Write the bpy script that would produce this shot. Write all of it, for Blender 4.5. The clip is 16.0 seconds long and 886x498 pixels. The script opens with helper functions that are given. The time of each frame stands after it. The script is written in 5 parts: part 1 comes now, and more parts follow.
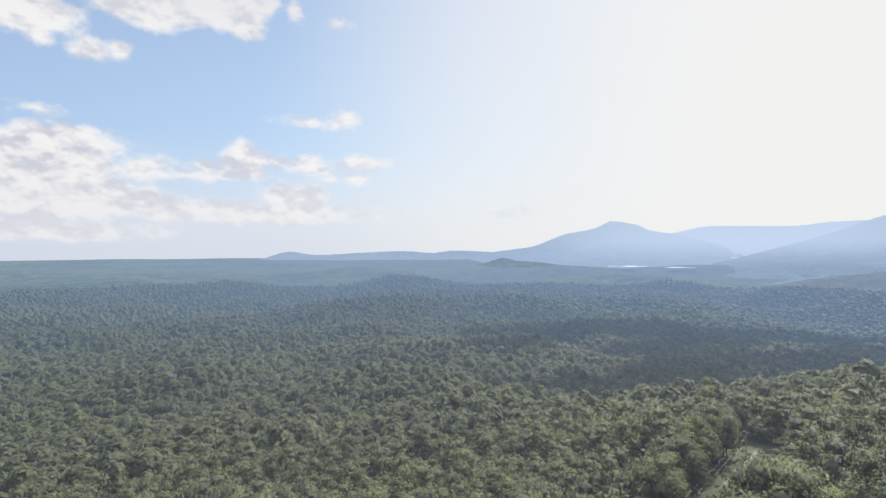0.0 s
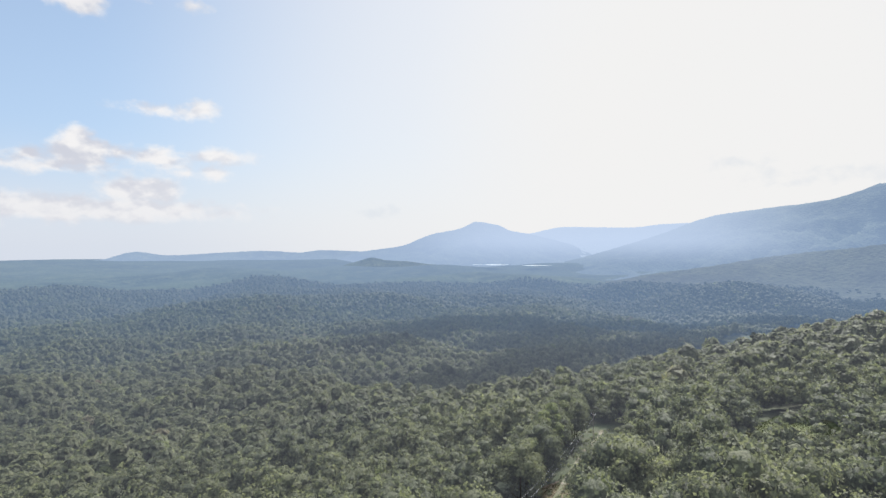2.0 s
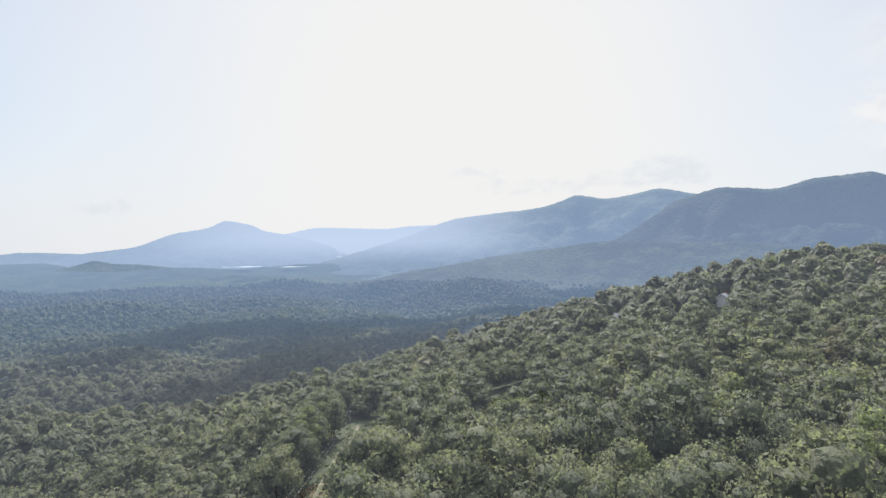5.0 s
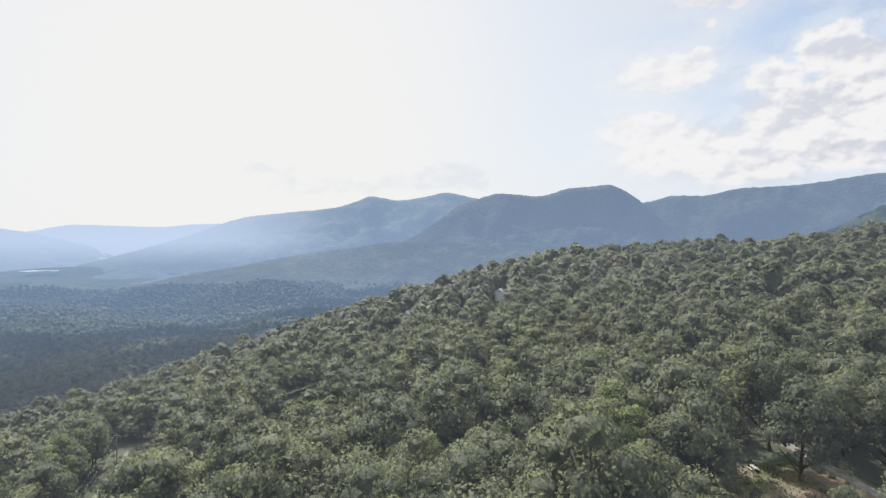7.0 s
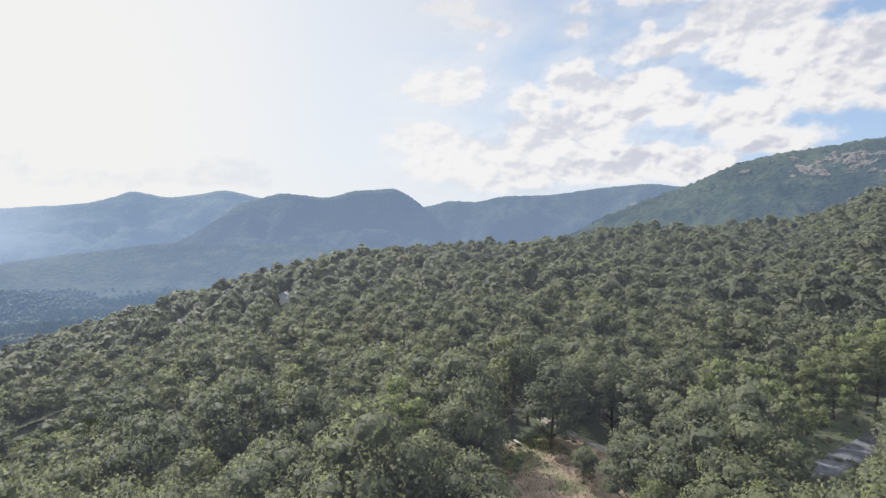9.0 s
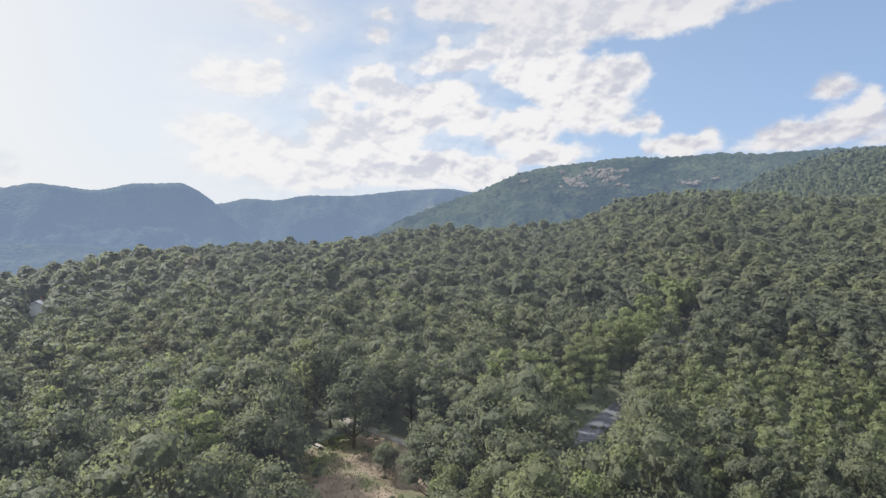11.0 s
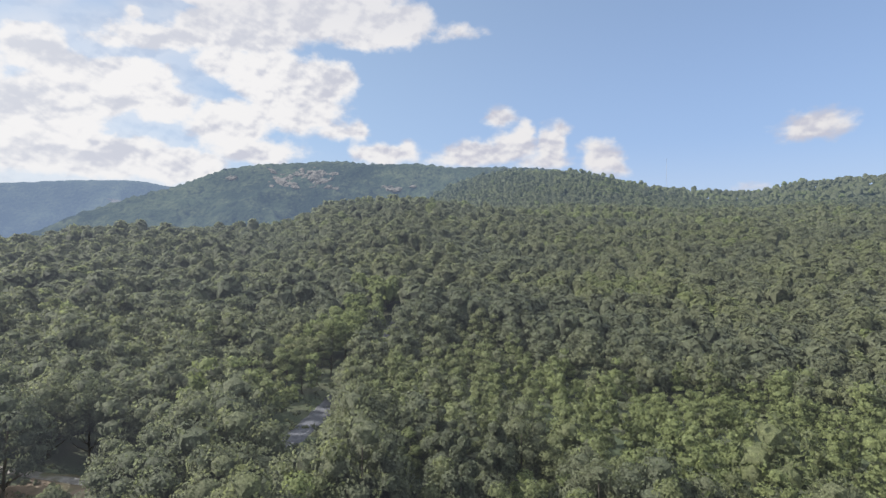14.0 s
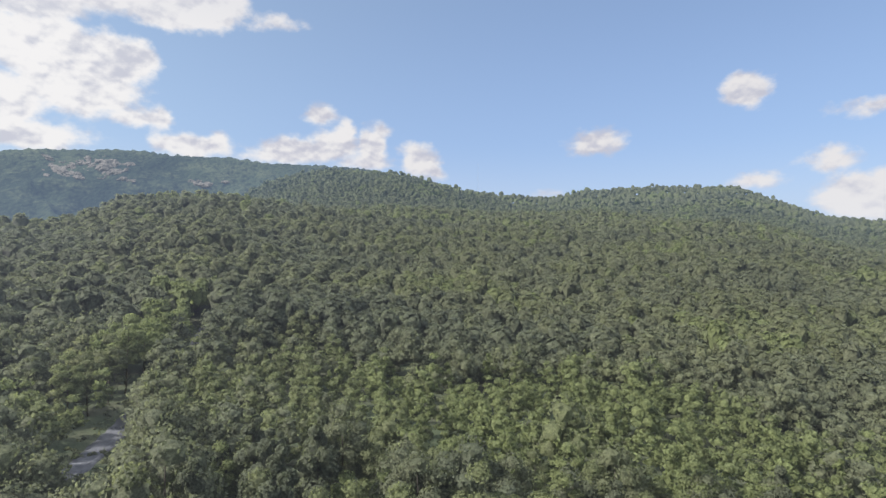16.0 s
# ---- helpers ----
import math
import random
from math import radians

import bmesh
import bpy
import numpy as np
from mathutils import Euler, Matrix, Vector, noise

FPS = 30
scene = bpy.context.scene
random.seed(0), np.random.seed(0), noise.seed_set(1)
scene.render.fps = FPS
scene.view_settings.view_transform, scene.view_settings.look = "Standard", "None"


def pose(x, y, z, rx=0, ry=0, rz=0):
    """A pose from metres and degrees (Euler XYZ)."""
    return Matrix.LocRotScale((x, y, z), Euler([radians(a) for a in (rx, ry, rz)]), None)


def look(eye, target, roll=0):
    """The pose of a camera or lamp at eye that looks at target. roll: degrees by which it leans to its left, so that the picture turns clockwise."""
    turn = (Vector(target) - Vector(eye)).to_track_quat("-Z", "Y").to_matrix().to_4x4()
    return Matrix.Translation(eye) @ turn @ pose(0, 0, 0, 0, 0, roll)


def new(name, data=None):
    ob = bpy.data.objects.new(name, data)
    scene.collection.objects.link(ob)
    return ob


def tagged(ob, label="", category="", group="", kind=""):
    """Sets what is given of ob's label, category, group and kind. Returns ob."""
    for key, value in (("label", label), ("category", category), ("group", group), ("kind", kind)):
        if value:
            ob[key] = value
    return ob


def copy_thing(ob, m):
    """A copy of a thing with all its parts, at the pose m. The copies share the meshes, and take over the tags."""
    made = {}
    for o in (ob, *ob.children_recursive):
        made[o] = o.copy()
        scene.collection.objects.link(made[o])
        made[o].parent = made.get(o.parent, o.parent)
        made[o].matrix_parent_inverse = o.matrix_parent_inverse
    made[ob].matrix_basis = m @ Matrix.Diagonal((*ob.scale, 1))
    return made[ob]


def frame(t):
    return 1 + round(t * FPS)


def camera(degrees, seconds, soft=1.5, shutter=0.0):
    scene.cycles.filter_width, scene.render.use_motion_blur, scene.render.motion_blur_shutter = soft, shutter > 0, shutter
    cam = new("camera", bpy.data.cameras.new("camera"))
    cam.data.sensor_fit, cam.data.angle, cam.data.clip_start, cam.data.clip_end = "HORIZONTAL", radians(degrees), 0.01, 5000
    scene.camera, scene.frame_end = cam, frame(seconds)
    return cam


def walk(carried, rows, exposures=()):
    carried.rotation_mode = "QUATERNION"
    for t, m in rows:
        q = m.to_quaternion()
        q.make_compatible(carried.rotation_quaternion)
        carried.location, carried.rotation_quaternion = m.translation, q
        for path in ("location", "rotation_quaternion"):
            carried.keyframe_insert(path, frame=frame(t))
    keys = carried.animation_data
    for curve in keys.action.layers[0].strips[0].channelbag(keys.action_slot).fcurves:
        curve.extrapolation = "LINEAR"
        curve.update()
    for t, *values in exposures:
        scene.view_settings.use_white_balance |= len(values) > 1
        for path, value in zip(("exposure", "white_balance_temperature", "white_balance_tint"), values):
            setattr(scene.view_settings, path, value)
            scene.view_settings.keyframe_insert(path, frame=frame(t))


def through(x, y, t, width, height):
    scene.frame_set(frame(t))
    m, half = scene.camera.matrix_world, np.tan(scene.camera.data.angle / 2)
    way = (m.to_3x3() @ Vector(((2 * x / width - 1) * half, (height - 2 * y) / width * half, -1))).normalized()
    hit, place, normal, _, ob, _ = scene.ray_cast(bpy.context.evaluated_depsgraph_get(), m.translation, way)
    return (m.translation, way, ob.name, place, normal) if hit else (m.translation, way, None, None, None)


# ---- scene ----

# The drone hangs over the foot of a wooded mountain and turns to the right where it is.
# Azimuths run clockwise from +y; the ground below the drone lies near z = 0.
CAM_Z = 50.0
cam = camera(77.65, 16.0, soft=1.5)
TURN = [  # seconds, azimuth, pitch, roll
    (0, 0.0, -0.40, 0.0), (0.5, 3.08, -0.38, -0.03), (1, 6.32, -0.40, -0.05), (1.5, 9.73, -0.41, -0.04),
    (2, 13.58, -0.45, -0.02), (2.5, 17.66, -0.47, -0.02), (3, 21.63, -0.47, -0.08), (3.5, 25.51, -0.44, -0.04),
    (6, 48.63, -0.41, 0.10), (6.5, 54.09, -0.42, 0.06), (7, 59.62, -0.41, 0.05), (7.5, 65.15, -0.37, 0.06),
    (8, 71.0, -0.37, 0.12), (8.5, 76.32, -0.32, 0.09), (9, 81.56, -0.27, 0.10), (11.5, 106.83, -0.22, -0.05),
    (12, 111.88, -0.20, -0.05), (12.5, 117.39, -0.16, -0.03), (13, 122.2, -0.13, -0.04), (13.5, 126.83, -0.12, -0.08),
    (14, 131.33, -0.12, -0.08), (14.5, 136.15, -0.11, -0.05), (15, 140.71, -0.10, -0.08), (15.5, 145.26, -0.09, -0.07),
    (16, 149.79, -0.09, -0.09)]
walk(cam, [(t, pose(0, 0, CAM_Z, 90 + p, r, -a)) for t, a, p, r in TURN])
EXPOSURE = 1.25
scene.view_settings.exposure = EXPOSURE

SUN_AZ, SUN_EL = 38.0, 44.0


def way(az, el):
    a, e = radians(az), radians(el)
    return Vector((math.sin(a) * math.cos(e), math.cos(a) * math.cos(e), math.sin(e)))


def spot(az, r, z=0.0):
    return (math.sin(radians(az)) * r, math.cos(radians(az)) * r, z)


# ---- light ----
sun = new("sun", bpy.data.lights.new("sun", "SUN"))
sun.data.energy, sun.data.angle, sun.data.color = 3.9, radians(0.5), (1.0, 0.975, 0.94)
sun.matrix_world = look(way(SUN_AZ, SUN_EL) * 500, (0, 0, 0))


class Nodes:
    """Short forms for node trees."""

    def __init__(self, tree):
        self.tree = tree
        tree.nodes.clear()

    def add(self, kind, **values):
        n = self.tree.nodes.new(kind)
        for k, v in values.items():
            setattr(n, k, v)
        return n

    def link(self, a, b):
        self.tree.links.new(a, b)

    def put(self, socket, v):
        if isinstance(v, (int, float)):
            socket.default_value = v
        elif isinstance(v, (tuple, list)):
            socket.default_value = tuple(v) + ((1.0,) if socket.type == "RGBA" and len(v) == 3 else ())
        else:
            self.link(v, socket)

    def math(self, op, a, b=0.0, c=0.0, clamp=False):
        n = self.add("ShaderNodeMath", operation=op, use_clamp=clamp)
        for s, v in zip(n.inputs, (a, b, c)):
            self.put(s, v)
        return n.outputs[0]

    def vec(self, op, a, b=(0, 0, 0)):
        n = self.add("ShaderNodeVectorMath", operation=op)
        self.put(n.inputs[0], a)
        self.put(n.inputs[1], b)
        return n.outputs["Value"] if op in ("LENGTH", "DOT_PRODUCT") else n.outputs["Vector"]

    def mix(self, f, a, b):
        n = self.add("ShaderNodeMix", data_type="RGBA")
        self.put(n.inputs["Factor"], f)
        self.put(n.inputs["A"], a)
        self.put(n.inputs["B"], b)
        return n.outputs["Result"]

    def ramp(self, f, lo, hi, a=0.0, b=1.0, smooth=True):
        n = self.add("ShaderNodeMapRange", interpolation_type="SMOOTHSTEP" if smooth else "LINEAR")
        for s, v in zip(n.inputs, (f, lo, hi, a, b)):
            self.put(s, v)
        return n.outputs[0]

    def noise(self, v, scale, detail=4.0, rough=0.55, out="Fac"):
        n = self.add("ShaderNodeTexNoise")
        self.put(n.inputs["Vector"], v)
        for k, x in (("Scale", scale), ("Detail", detail), ("Roughness", rough)):
            n.inputs[k].default_value = x
        return n.outputs[out]

    def bump(self, h, strength, dist):
        n = self.add("ShaderNodeBump")
        self.put(n.inputs["Height"], h)
        n.inputs["Strength"].default_value, n.inputs["Distance"].default_value = strength, dist
        return n.outputs["Normal"]

    def colours(self, f, *stops):
        n = self.add("ShaderNodeValToRGB")
        self.put(n.inputs["Fac"], f)
        e = n.color_ramp.elements
        while len(e) < len(stops):
            e.new(0.5)
        for x, (p, c) in zip(e, stops):
            x.position, x.color = p, (*c, 1.0)
        return n.outputs["Color"]


# Puffs of the cumulus in the sky: azimuth, elevation, half width, half height in degrees.
HEAP_EAST = [(-40.2, 6.4, 6.5, 3.3), (-35.4, 6.9, 4.7, 2.9), (-35.0, 9.0, 3.3, 1.3), (-33.0, 8.6, 3.3, 0.7), (-36.6, 4.2, 7.6, 2.0), (-30.9, 4.0, 5.2, 1.4), (-26.4, 3.8, 2.8, 0.8),
             (-21.5, 3.1, 9.1, 1.1), (-15.2, 5.0, 3.0, 1.1), (-14.1, 3.0, 7.2, 0.7), (-36.6, 1.4, 8.4, 0.8), (-28.2, 7.3, 2.1, 0.7), (-23.3, 7.6, 1.2, 0.7), (-19.7, 8.2, 2.2, 1.4),
             (-19.8, 9.3, 0.9, 0.8), (-16.8, 8.2, 0.8, 0.4), (-13.8, 7.8, 2.0, 0.7), (-13.4, 8.4, 1.1, 0.6), (-26.4, 6.6, 7.1, 0.4)]
WISPS_EAST = [(-7.8, 8.3, 2.0, 0.5), (-8.9, 6.7, 1.3, 0.6), (-11.4, 6.7, 0.6, 0.3), (-10.2, 12.6, 1.3, 0.7), (-13.8, 12.3, 1.2, 0.2), (-10.6, 21.4, 0.7, 0.3), (-36.3, 11.3, 1.1, 0.4),
              (-37.3, 18.8, 3.9, 1.5), (-36.2, 17.1, 0.7, 0.8), (-27.7, 22.2, 6.0, 3.0), (-21.5, 23.0, 4.8, 3.2), (-19.4, 20.4, 1.7, 1.1), (-15.1, 22.2, 0.8, 0.8), (-32.8, 16.7, 1.6, 0.9), (-30.3, 16.9, 1.0, 0.7)]
HEAP_SOUTH = [(81.3, 16.1, 4.4, 1.7), (84.8, 16.9, 1.2, 1.1), (79.6, 10.8, 4.1, 2.0), (83.1, 8.8, 6.4, 2.3), (88.3, 7.3, 6.9, 1.7), (90.6, 14.6, 2.6, 1.5), (94.6, 16.2, 2.5, 2.0), (95.4, 17.7, 1.2, 0.9),
              (98.4, 13.6, 4.3, 2.7), (102.1, 14.9, 3.6, 1.9), (94.0, 10.8, 6.1, 2.8), (99.5, 8.1, 6.4, 2.2), (85.4, 22.0, 2.9, 0.7), (82.5, 23.4, 2.9, 0.7), (87.8, 21.3, 1.0, 0.5), (95.2, 20.8, 1.0, 0.8),
              (95.7, 22.6, 1.2, 0.7), (85.7, 19.8, 0.8, 0.5), (102.1, 20.3, 0.7, 0.7)]
HEAP_WEST = [(101.2, 15.1, 3.8, 1.7), (104.4, 13.1, 3.1, 1.7), (105.6, 7.6, 4.5, 1.8), (100.1, 17.8, 1.6, 0.7), (103.3, 18.5, 3.9, 1.0), (107.8, 20.0, 3.4, 1.9), (112.5, 21.0, 5.2, 2.6), (109.0, 17.3, 2.3, 1.5),
             (113.6, 16.7, 4.7, 2.3), (118.3, 16.4, 3.6, 2.1), (120.8, 16.9, 1.5, 1.4), (116.6, 13.5, 4.7, 2.0), (110.1, 11.7, 4.0, 2.3), (112.5, 9.4, 4.7, 1.1), (120.1, 11.7, 2.3, 0.7), (122.5, 11.7, 0.8, 1.1),
             (124.8, 9.6, 2.9, 1.1), (127.6, 9.8, 1.1, 0.9), (103.4, 24.0, 4.4, 2.0), (109.7, 24.6, 6.9, 3.0), (118.4, 24.3, 8.2, 4.0), (124.3, 21.7, 5.1, 2.2), (127.7, 22.5, 2.7, 1.5)]
PUFFS_WEST = [(132.7, 21.3, 1.5, 0.4), (137.3, 13.2, 1.4, 0.9), (135.4, 9.8, 4.2, 1.2), (138.1, 10.4, 2.1, 1.4), (139.7, 11.3, 1.2, 1.7), (132.8, 9.1, 2.7, 0.7), (142.4, 10.3, 1.5, 2.0), (143.2, 12.1, 0.9, 0.7),
              (142.1, 8.6, 2.4, 0.6), (147.2, 8.7, 2.1, 1.4), (146.7, 10.0, 1.1, 0.7), (148.9, 7.8, 0.9, 0.7), (165.2, 10.4, 2.3, 1.2), (166.4, 10.9, 1.3, 0.8), (178.6, 14.1, 1.9, 1.4), (185.1, 7.5, 1.9, 0.8),
              (185.3, 8.3, 0.6, 0.4), (179.3, 6.1, 1.7, 0.6), (187.2, 4.3, 3.2, 1.9), (186.1, 5.4, 1.1, 0.8), (188.3, 5.8, 1.1, 0.9), (187.6, 11.6, 1.5, 0.5), (160.5, 5.5, 0.6, 0.2)]
# thin grey streaks of cloud under the sun
STREAKS = [(6.5, 3.2, 2.1, 0.8), (41.9, 7.5, 1.9, 0.4), (57.8, 6.2, 6.7, 0.6), (62.9, 7.4, 2.2, 0.5), (61.1, 7.8, 2.6, 0.9), (46.7, 6.3, 4.5, 0.5), (60.1, 6.8, 4.5, 0.9), (47.3, 5.6, 2.4, 0.4)]


def make_sky():
    world = bpy.data.worlds.new("sky")
    scene.world = world
    world.use_nodes = True
    n = Nodes(world.node_tree)
    co = n.add("ShaderNodeTexCoord").outputs["Generated"]
    sky = n.add("ShaderNodeTexSky", sky_type="NISHITA", sun_disc=False)
    sky.sun_elevation, sky.sun_rotation = radians(SUN_EL), radians(SUN_AZ)
    sky.air_density, sky.dust_density, sky.ozone_density, sky.altitude = 1.0, 1.2, 1.6, 400
    sep = n.add("ShaderNodeSeparateXYZ")
    n.link(co, sep.inputs[0])
    x, y, z = sep.outputs
    az = n.math("MULTIPLY", n.math("ARCTAN2", x, y), 180 / math.pi)
    az = n.math("ADD", az, n.math("MULTIPLY", n.math("LESS_THAN", az, -90.0), 360.0))
    el = n.math("MULTIPLY", n.math("ARCSINE", z), 180 / math.pi)
    pt = n.add("ShaderNodeCombineXYZ")
    n.link(az, pt.inputs[0])
    n.link(el, pt.inputs[1])
    pt = pt.outputs[0]
    flat = n.vec("MULTIPLY", co, (1, 1, 1.5))
    curl = n.vec("SUBTRACT", n.noise(flat, 24.0, 3.0, 0.55, "Color"), (0.5, 0.5, 0.5))
    pt = n.vec("ADD", pt, n.vec("MULTIPLY", curl, (1.6, 1.2, 0)))

    def heap(puffs):
        """How deep a place lies inside the nearest puff, in degrees."""
        body = None
        for a, e, w, h in puffs:
            d = n.vec("LENGTH", n.vec("MULTIPLY", n.vec("SUBTRACT", pt, (a, e, 0)), (1 / w, 1 / h, 0)))
            m = min(w, h)
            d = n.math("MULTIPLY_ADD", d, -m, m)
            body = d if body is None else n.math("SMOOTH_MAX", body, d, 0.7)
        return body

    body = heap(HEAP_EAST + WISPS_EAST + HEAP_SOUTH + HEAP_WEST + PUFFS_WEST)

    def billows(p):
        return n.math("ADD", n.math("MULTIPLY", n.noise(p, 17.0, 7.0, 0.55), 0.6), n.math("MULTIPLY", n.noise(p, 46.0, 6.0, 0.6), 0.4))

    puff = billows(flat)
    edge = n.math("ADD", body, n.math("MULTIPLY", n.math("SUBTRACT", puff, 0.5), 2.6))
    edge = n.math("ADD", edge, 0.30)
    cover = n.ramp(edge, -0.20, 0.72)
    # thin cloud between the heaps towards the sun
    between = n.math("MULTIPLY", n.ramp(az, 66.0, 78.0), n.ramp(az, 103.0, 114.0, 1.0, 0.0))
    cover = n.math("MAXIMUM", cover, n.math("MULTIPLY", n.ramp(body, -2.6, 0.4, 0.0, 0.5), between))
    # billows are bright on the side towards the sun, grey below and behind
    relief = n.math("SUBTRACT", n.noise(flat, 19.0, 2.5, 0.5), n.noise(n.vec("ADD", flat, (0.004, 0.008, 0.022)), 19.0, 2.5, 0.5))
    fluff = n.math("SUBTRACT", n.noise(flat, 52.0, 4.0, 0.55), n.noise(n.vec("ADD", flat, (0.001, 0.002, 0.008)), 52.0, 4.0, 0.55))
    grey = n.noise(flat, 6.0, 2.0, 0.5)
    shade = n.math("ADD", n.math("MULTIPLY", relief, 2.3), n.math("ADD", n.math("MULTIPLY", fluff, 1.0), n.math("MULTIPLY", n.math("SUBTRACT", 0.52, grey), 1.0)))
    shade = n.ramp(n.math("SUBTRACT", shade, n.math("MULTIPLY", n.ramp(edge, 0.4, 2.8), 0.08)), -0.50, 0.26)
    thin = n.math("MULTIPLY", n.ramp(n.math("ADD", heap(STREAKS), n.math("MULTIPLY", n.math("SUBTRACT", puff, 0.5), 4.0)), -0.2, 0.8), 0.34)
    near = n.vec("DOT_PRODUCT", co, tuple(way(SUN_AZ, SUN_EL)))
    low = n.vec("DOT_PRODUCT", co, tuple(way(SUN_AZ + 2, 11.0)))
    cloud = n.mix(shade, n.mix(n.ramp(near, 0.0, 0.9), (0.56, 0.57, 0.66), (0.70, 0.73, 0.80)), n.mix(n.ramp(near, -0.35, 0.5), (0.80, 0.785, 0.80), (0.91, 0.90, 0.905)))
    cloud = n.mix(n.ramp(low, 0.55, 0.88, 0.0, 0.75), cloud, (0.90, 0.90, 0.905))
    cloud = n.mix(n.ramp(el, 17.0, 23.5, 0.0, 0.42), cloud, (0.66, 0.67, 0.73))
    cloud = n.mix(n.ramp(el, 1.0, 9.0, 0.55, 0.0), cloud, (0.80, 0.81, 0.85))
    air = n.vec("MULTIPLY", sky.outputs[0], (SKY, SKY, SKY))
    # damp summer air: a pale veil, thick low down, and a wide bright aureole round the sun
    veil = n.ramp(el, -2.0, 30.0, 0.72, 0.38)
    air = n.mix(veil, air, n.mix(n.ramp(near, -0.3, 0.75), (0.37, 0.53, 0.87), (0.56, 0.72, 0.92)))
    floor = n.ramp(el, 0.0, 11.0, 0.75, 0.0)
    air = n.mix(n.math("MULTIPLY", floor, n.ramp(near, -0.5, 0.4, 0.35, 1.0)), air, (0.75, 0.78, 0.85))
    glow = n.math("ADD", n.math("MULTIPLY", n.ramp(low, 0.52, 0.92), 0.74), n.math("MULTIPLY", n.ramp(low, 0.86, 0.99), 0.26))
    air = n.mix(glow, air, (0.89, 0.885, 0.88))
    cover = n.math("MULTIPLY", cover, n.ramp(low, 0.78, 0.95, 1.0, 0.12))
    air = n.mix(n.math("MULTIPLY", thin, n.ramp(low, 0.6, 0.9)), air, (0.62, 0.69, 0.78))
    # upper sky, out of view, brightened to fill the shade between crowns
    air = n.mix(n.ramp(el, 26.0, 46.0), air, (ZENITH_FILL * 0.90, ZENITH_FILL * 0.98, ZENITH_FILL * 1.12))
    # bright haze close round the sun, above the view, added to soften the shadows
    halo = n.ramp(near, math.cos(radians(19)), math.cos(radians(2)))
    air = n.vec("ADD", air, n.vec("MULTIPLY", (HALO, HALO * 0.97, HALO * 0.93), n.vec("MULTIPLY", (1, 1, 1), n.math("POWER", halo, 2.0))))
    bg = n.add("ShaderNodeBackground")
    n.link(n.mix(cover, air, cloud), bg.inputs["Color"])
    bg.inputs["Strength"].default_value = 0.5 ** EXPOSURE
    out = n.add("ShaderNodeOutputWorld")
    n.link(bg.outputs[0], out.inputs[0])


SKY, HALO, ZENITH_FILL = 0.14, 5.0, 2.4
make_sky()


# ---- materials ----
def material(name):
    m = bpy.data.materials.new(name)
    m.use_nodes = True
    return m, Nodes(m.node_tree)


def finish(n, colour, rough=0.8, normal=None, spec=0.3, through=0.0, metal=0.0, haze=None, haze_colour=None):
    p = n.add("ShaderNodeBsdfPrincipled")
    n.put(p.inputs["Base Color"], colour)
    n.put(p.inputs["Roughness"], rough)
    n.put(p.inputs["Metallic"], metal)
    p.inputs["Specular IOR Level"].default_value = spec
    if normal is not None:
        n.link(normal, p.inputs["Normal"])
    shader = p.outputs[0]
    if through:
        t = n.add("ShaderNodeBsdfTranslucent")
        n.put(t.inputs["Color"], n.vec("MULTIPLY", colour, (1.03, 1.10, 0.84)))
        m = n.add("ShaderNodeMixShader")
        m.inputs[0].default_value = through
        n.link(shader, m.inputs[1])
        n.link(t.outputs[0], m.inputs[2])
        shader = m.outputs[0]
    # haze is painted onto the surface: emission mixed over its own shader
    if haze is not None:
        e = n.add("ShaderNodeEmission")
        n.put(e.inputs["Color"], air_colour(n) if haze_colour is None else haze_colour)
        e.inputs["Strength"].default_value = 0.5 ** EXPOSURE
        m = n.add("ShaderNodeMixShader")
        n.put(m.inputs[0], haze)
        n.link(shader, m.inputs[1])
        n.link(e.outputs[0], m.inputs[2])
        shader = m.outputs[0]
    out = n.add("ShaderNodeOutputMaterial")
    n.link(shader, out.inputs["Surface"])


def place(n):
    return n.add("ShaderNodeNewGeometry").outputs["Position"]


LEAF = ((0.0, (0.073, 0.081, 0.052)), (0.25, (0.088, 0.096, 0.060)), (0.5, (0.104, 0.110, 0.065)), (0.72, (0.112, 0.119, 0.062)),
        (0.88, (0.125, 0.142, 0.059)), (0.97, (0.152, 0.125, 0.088)))


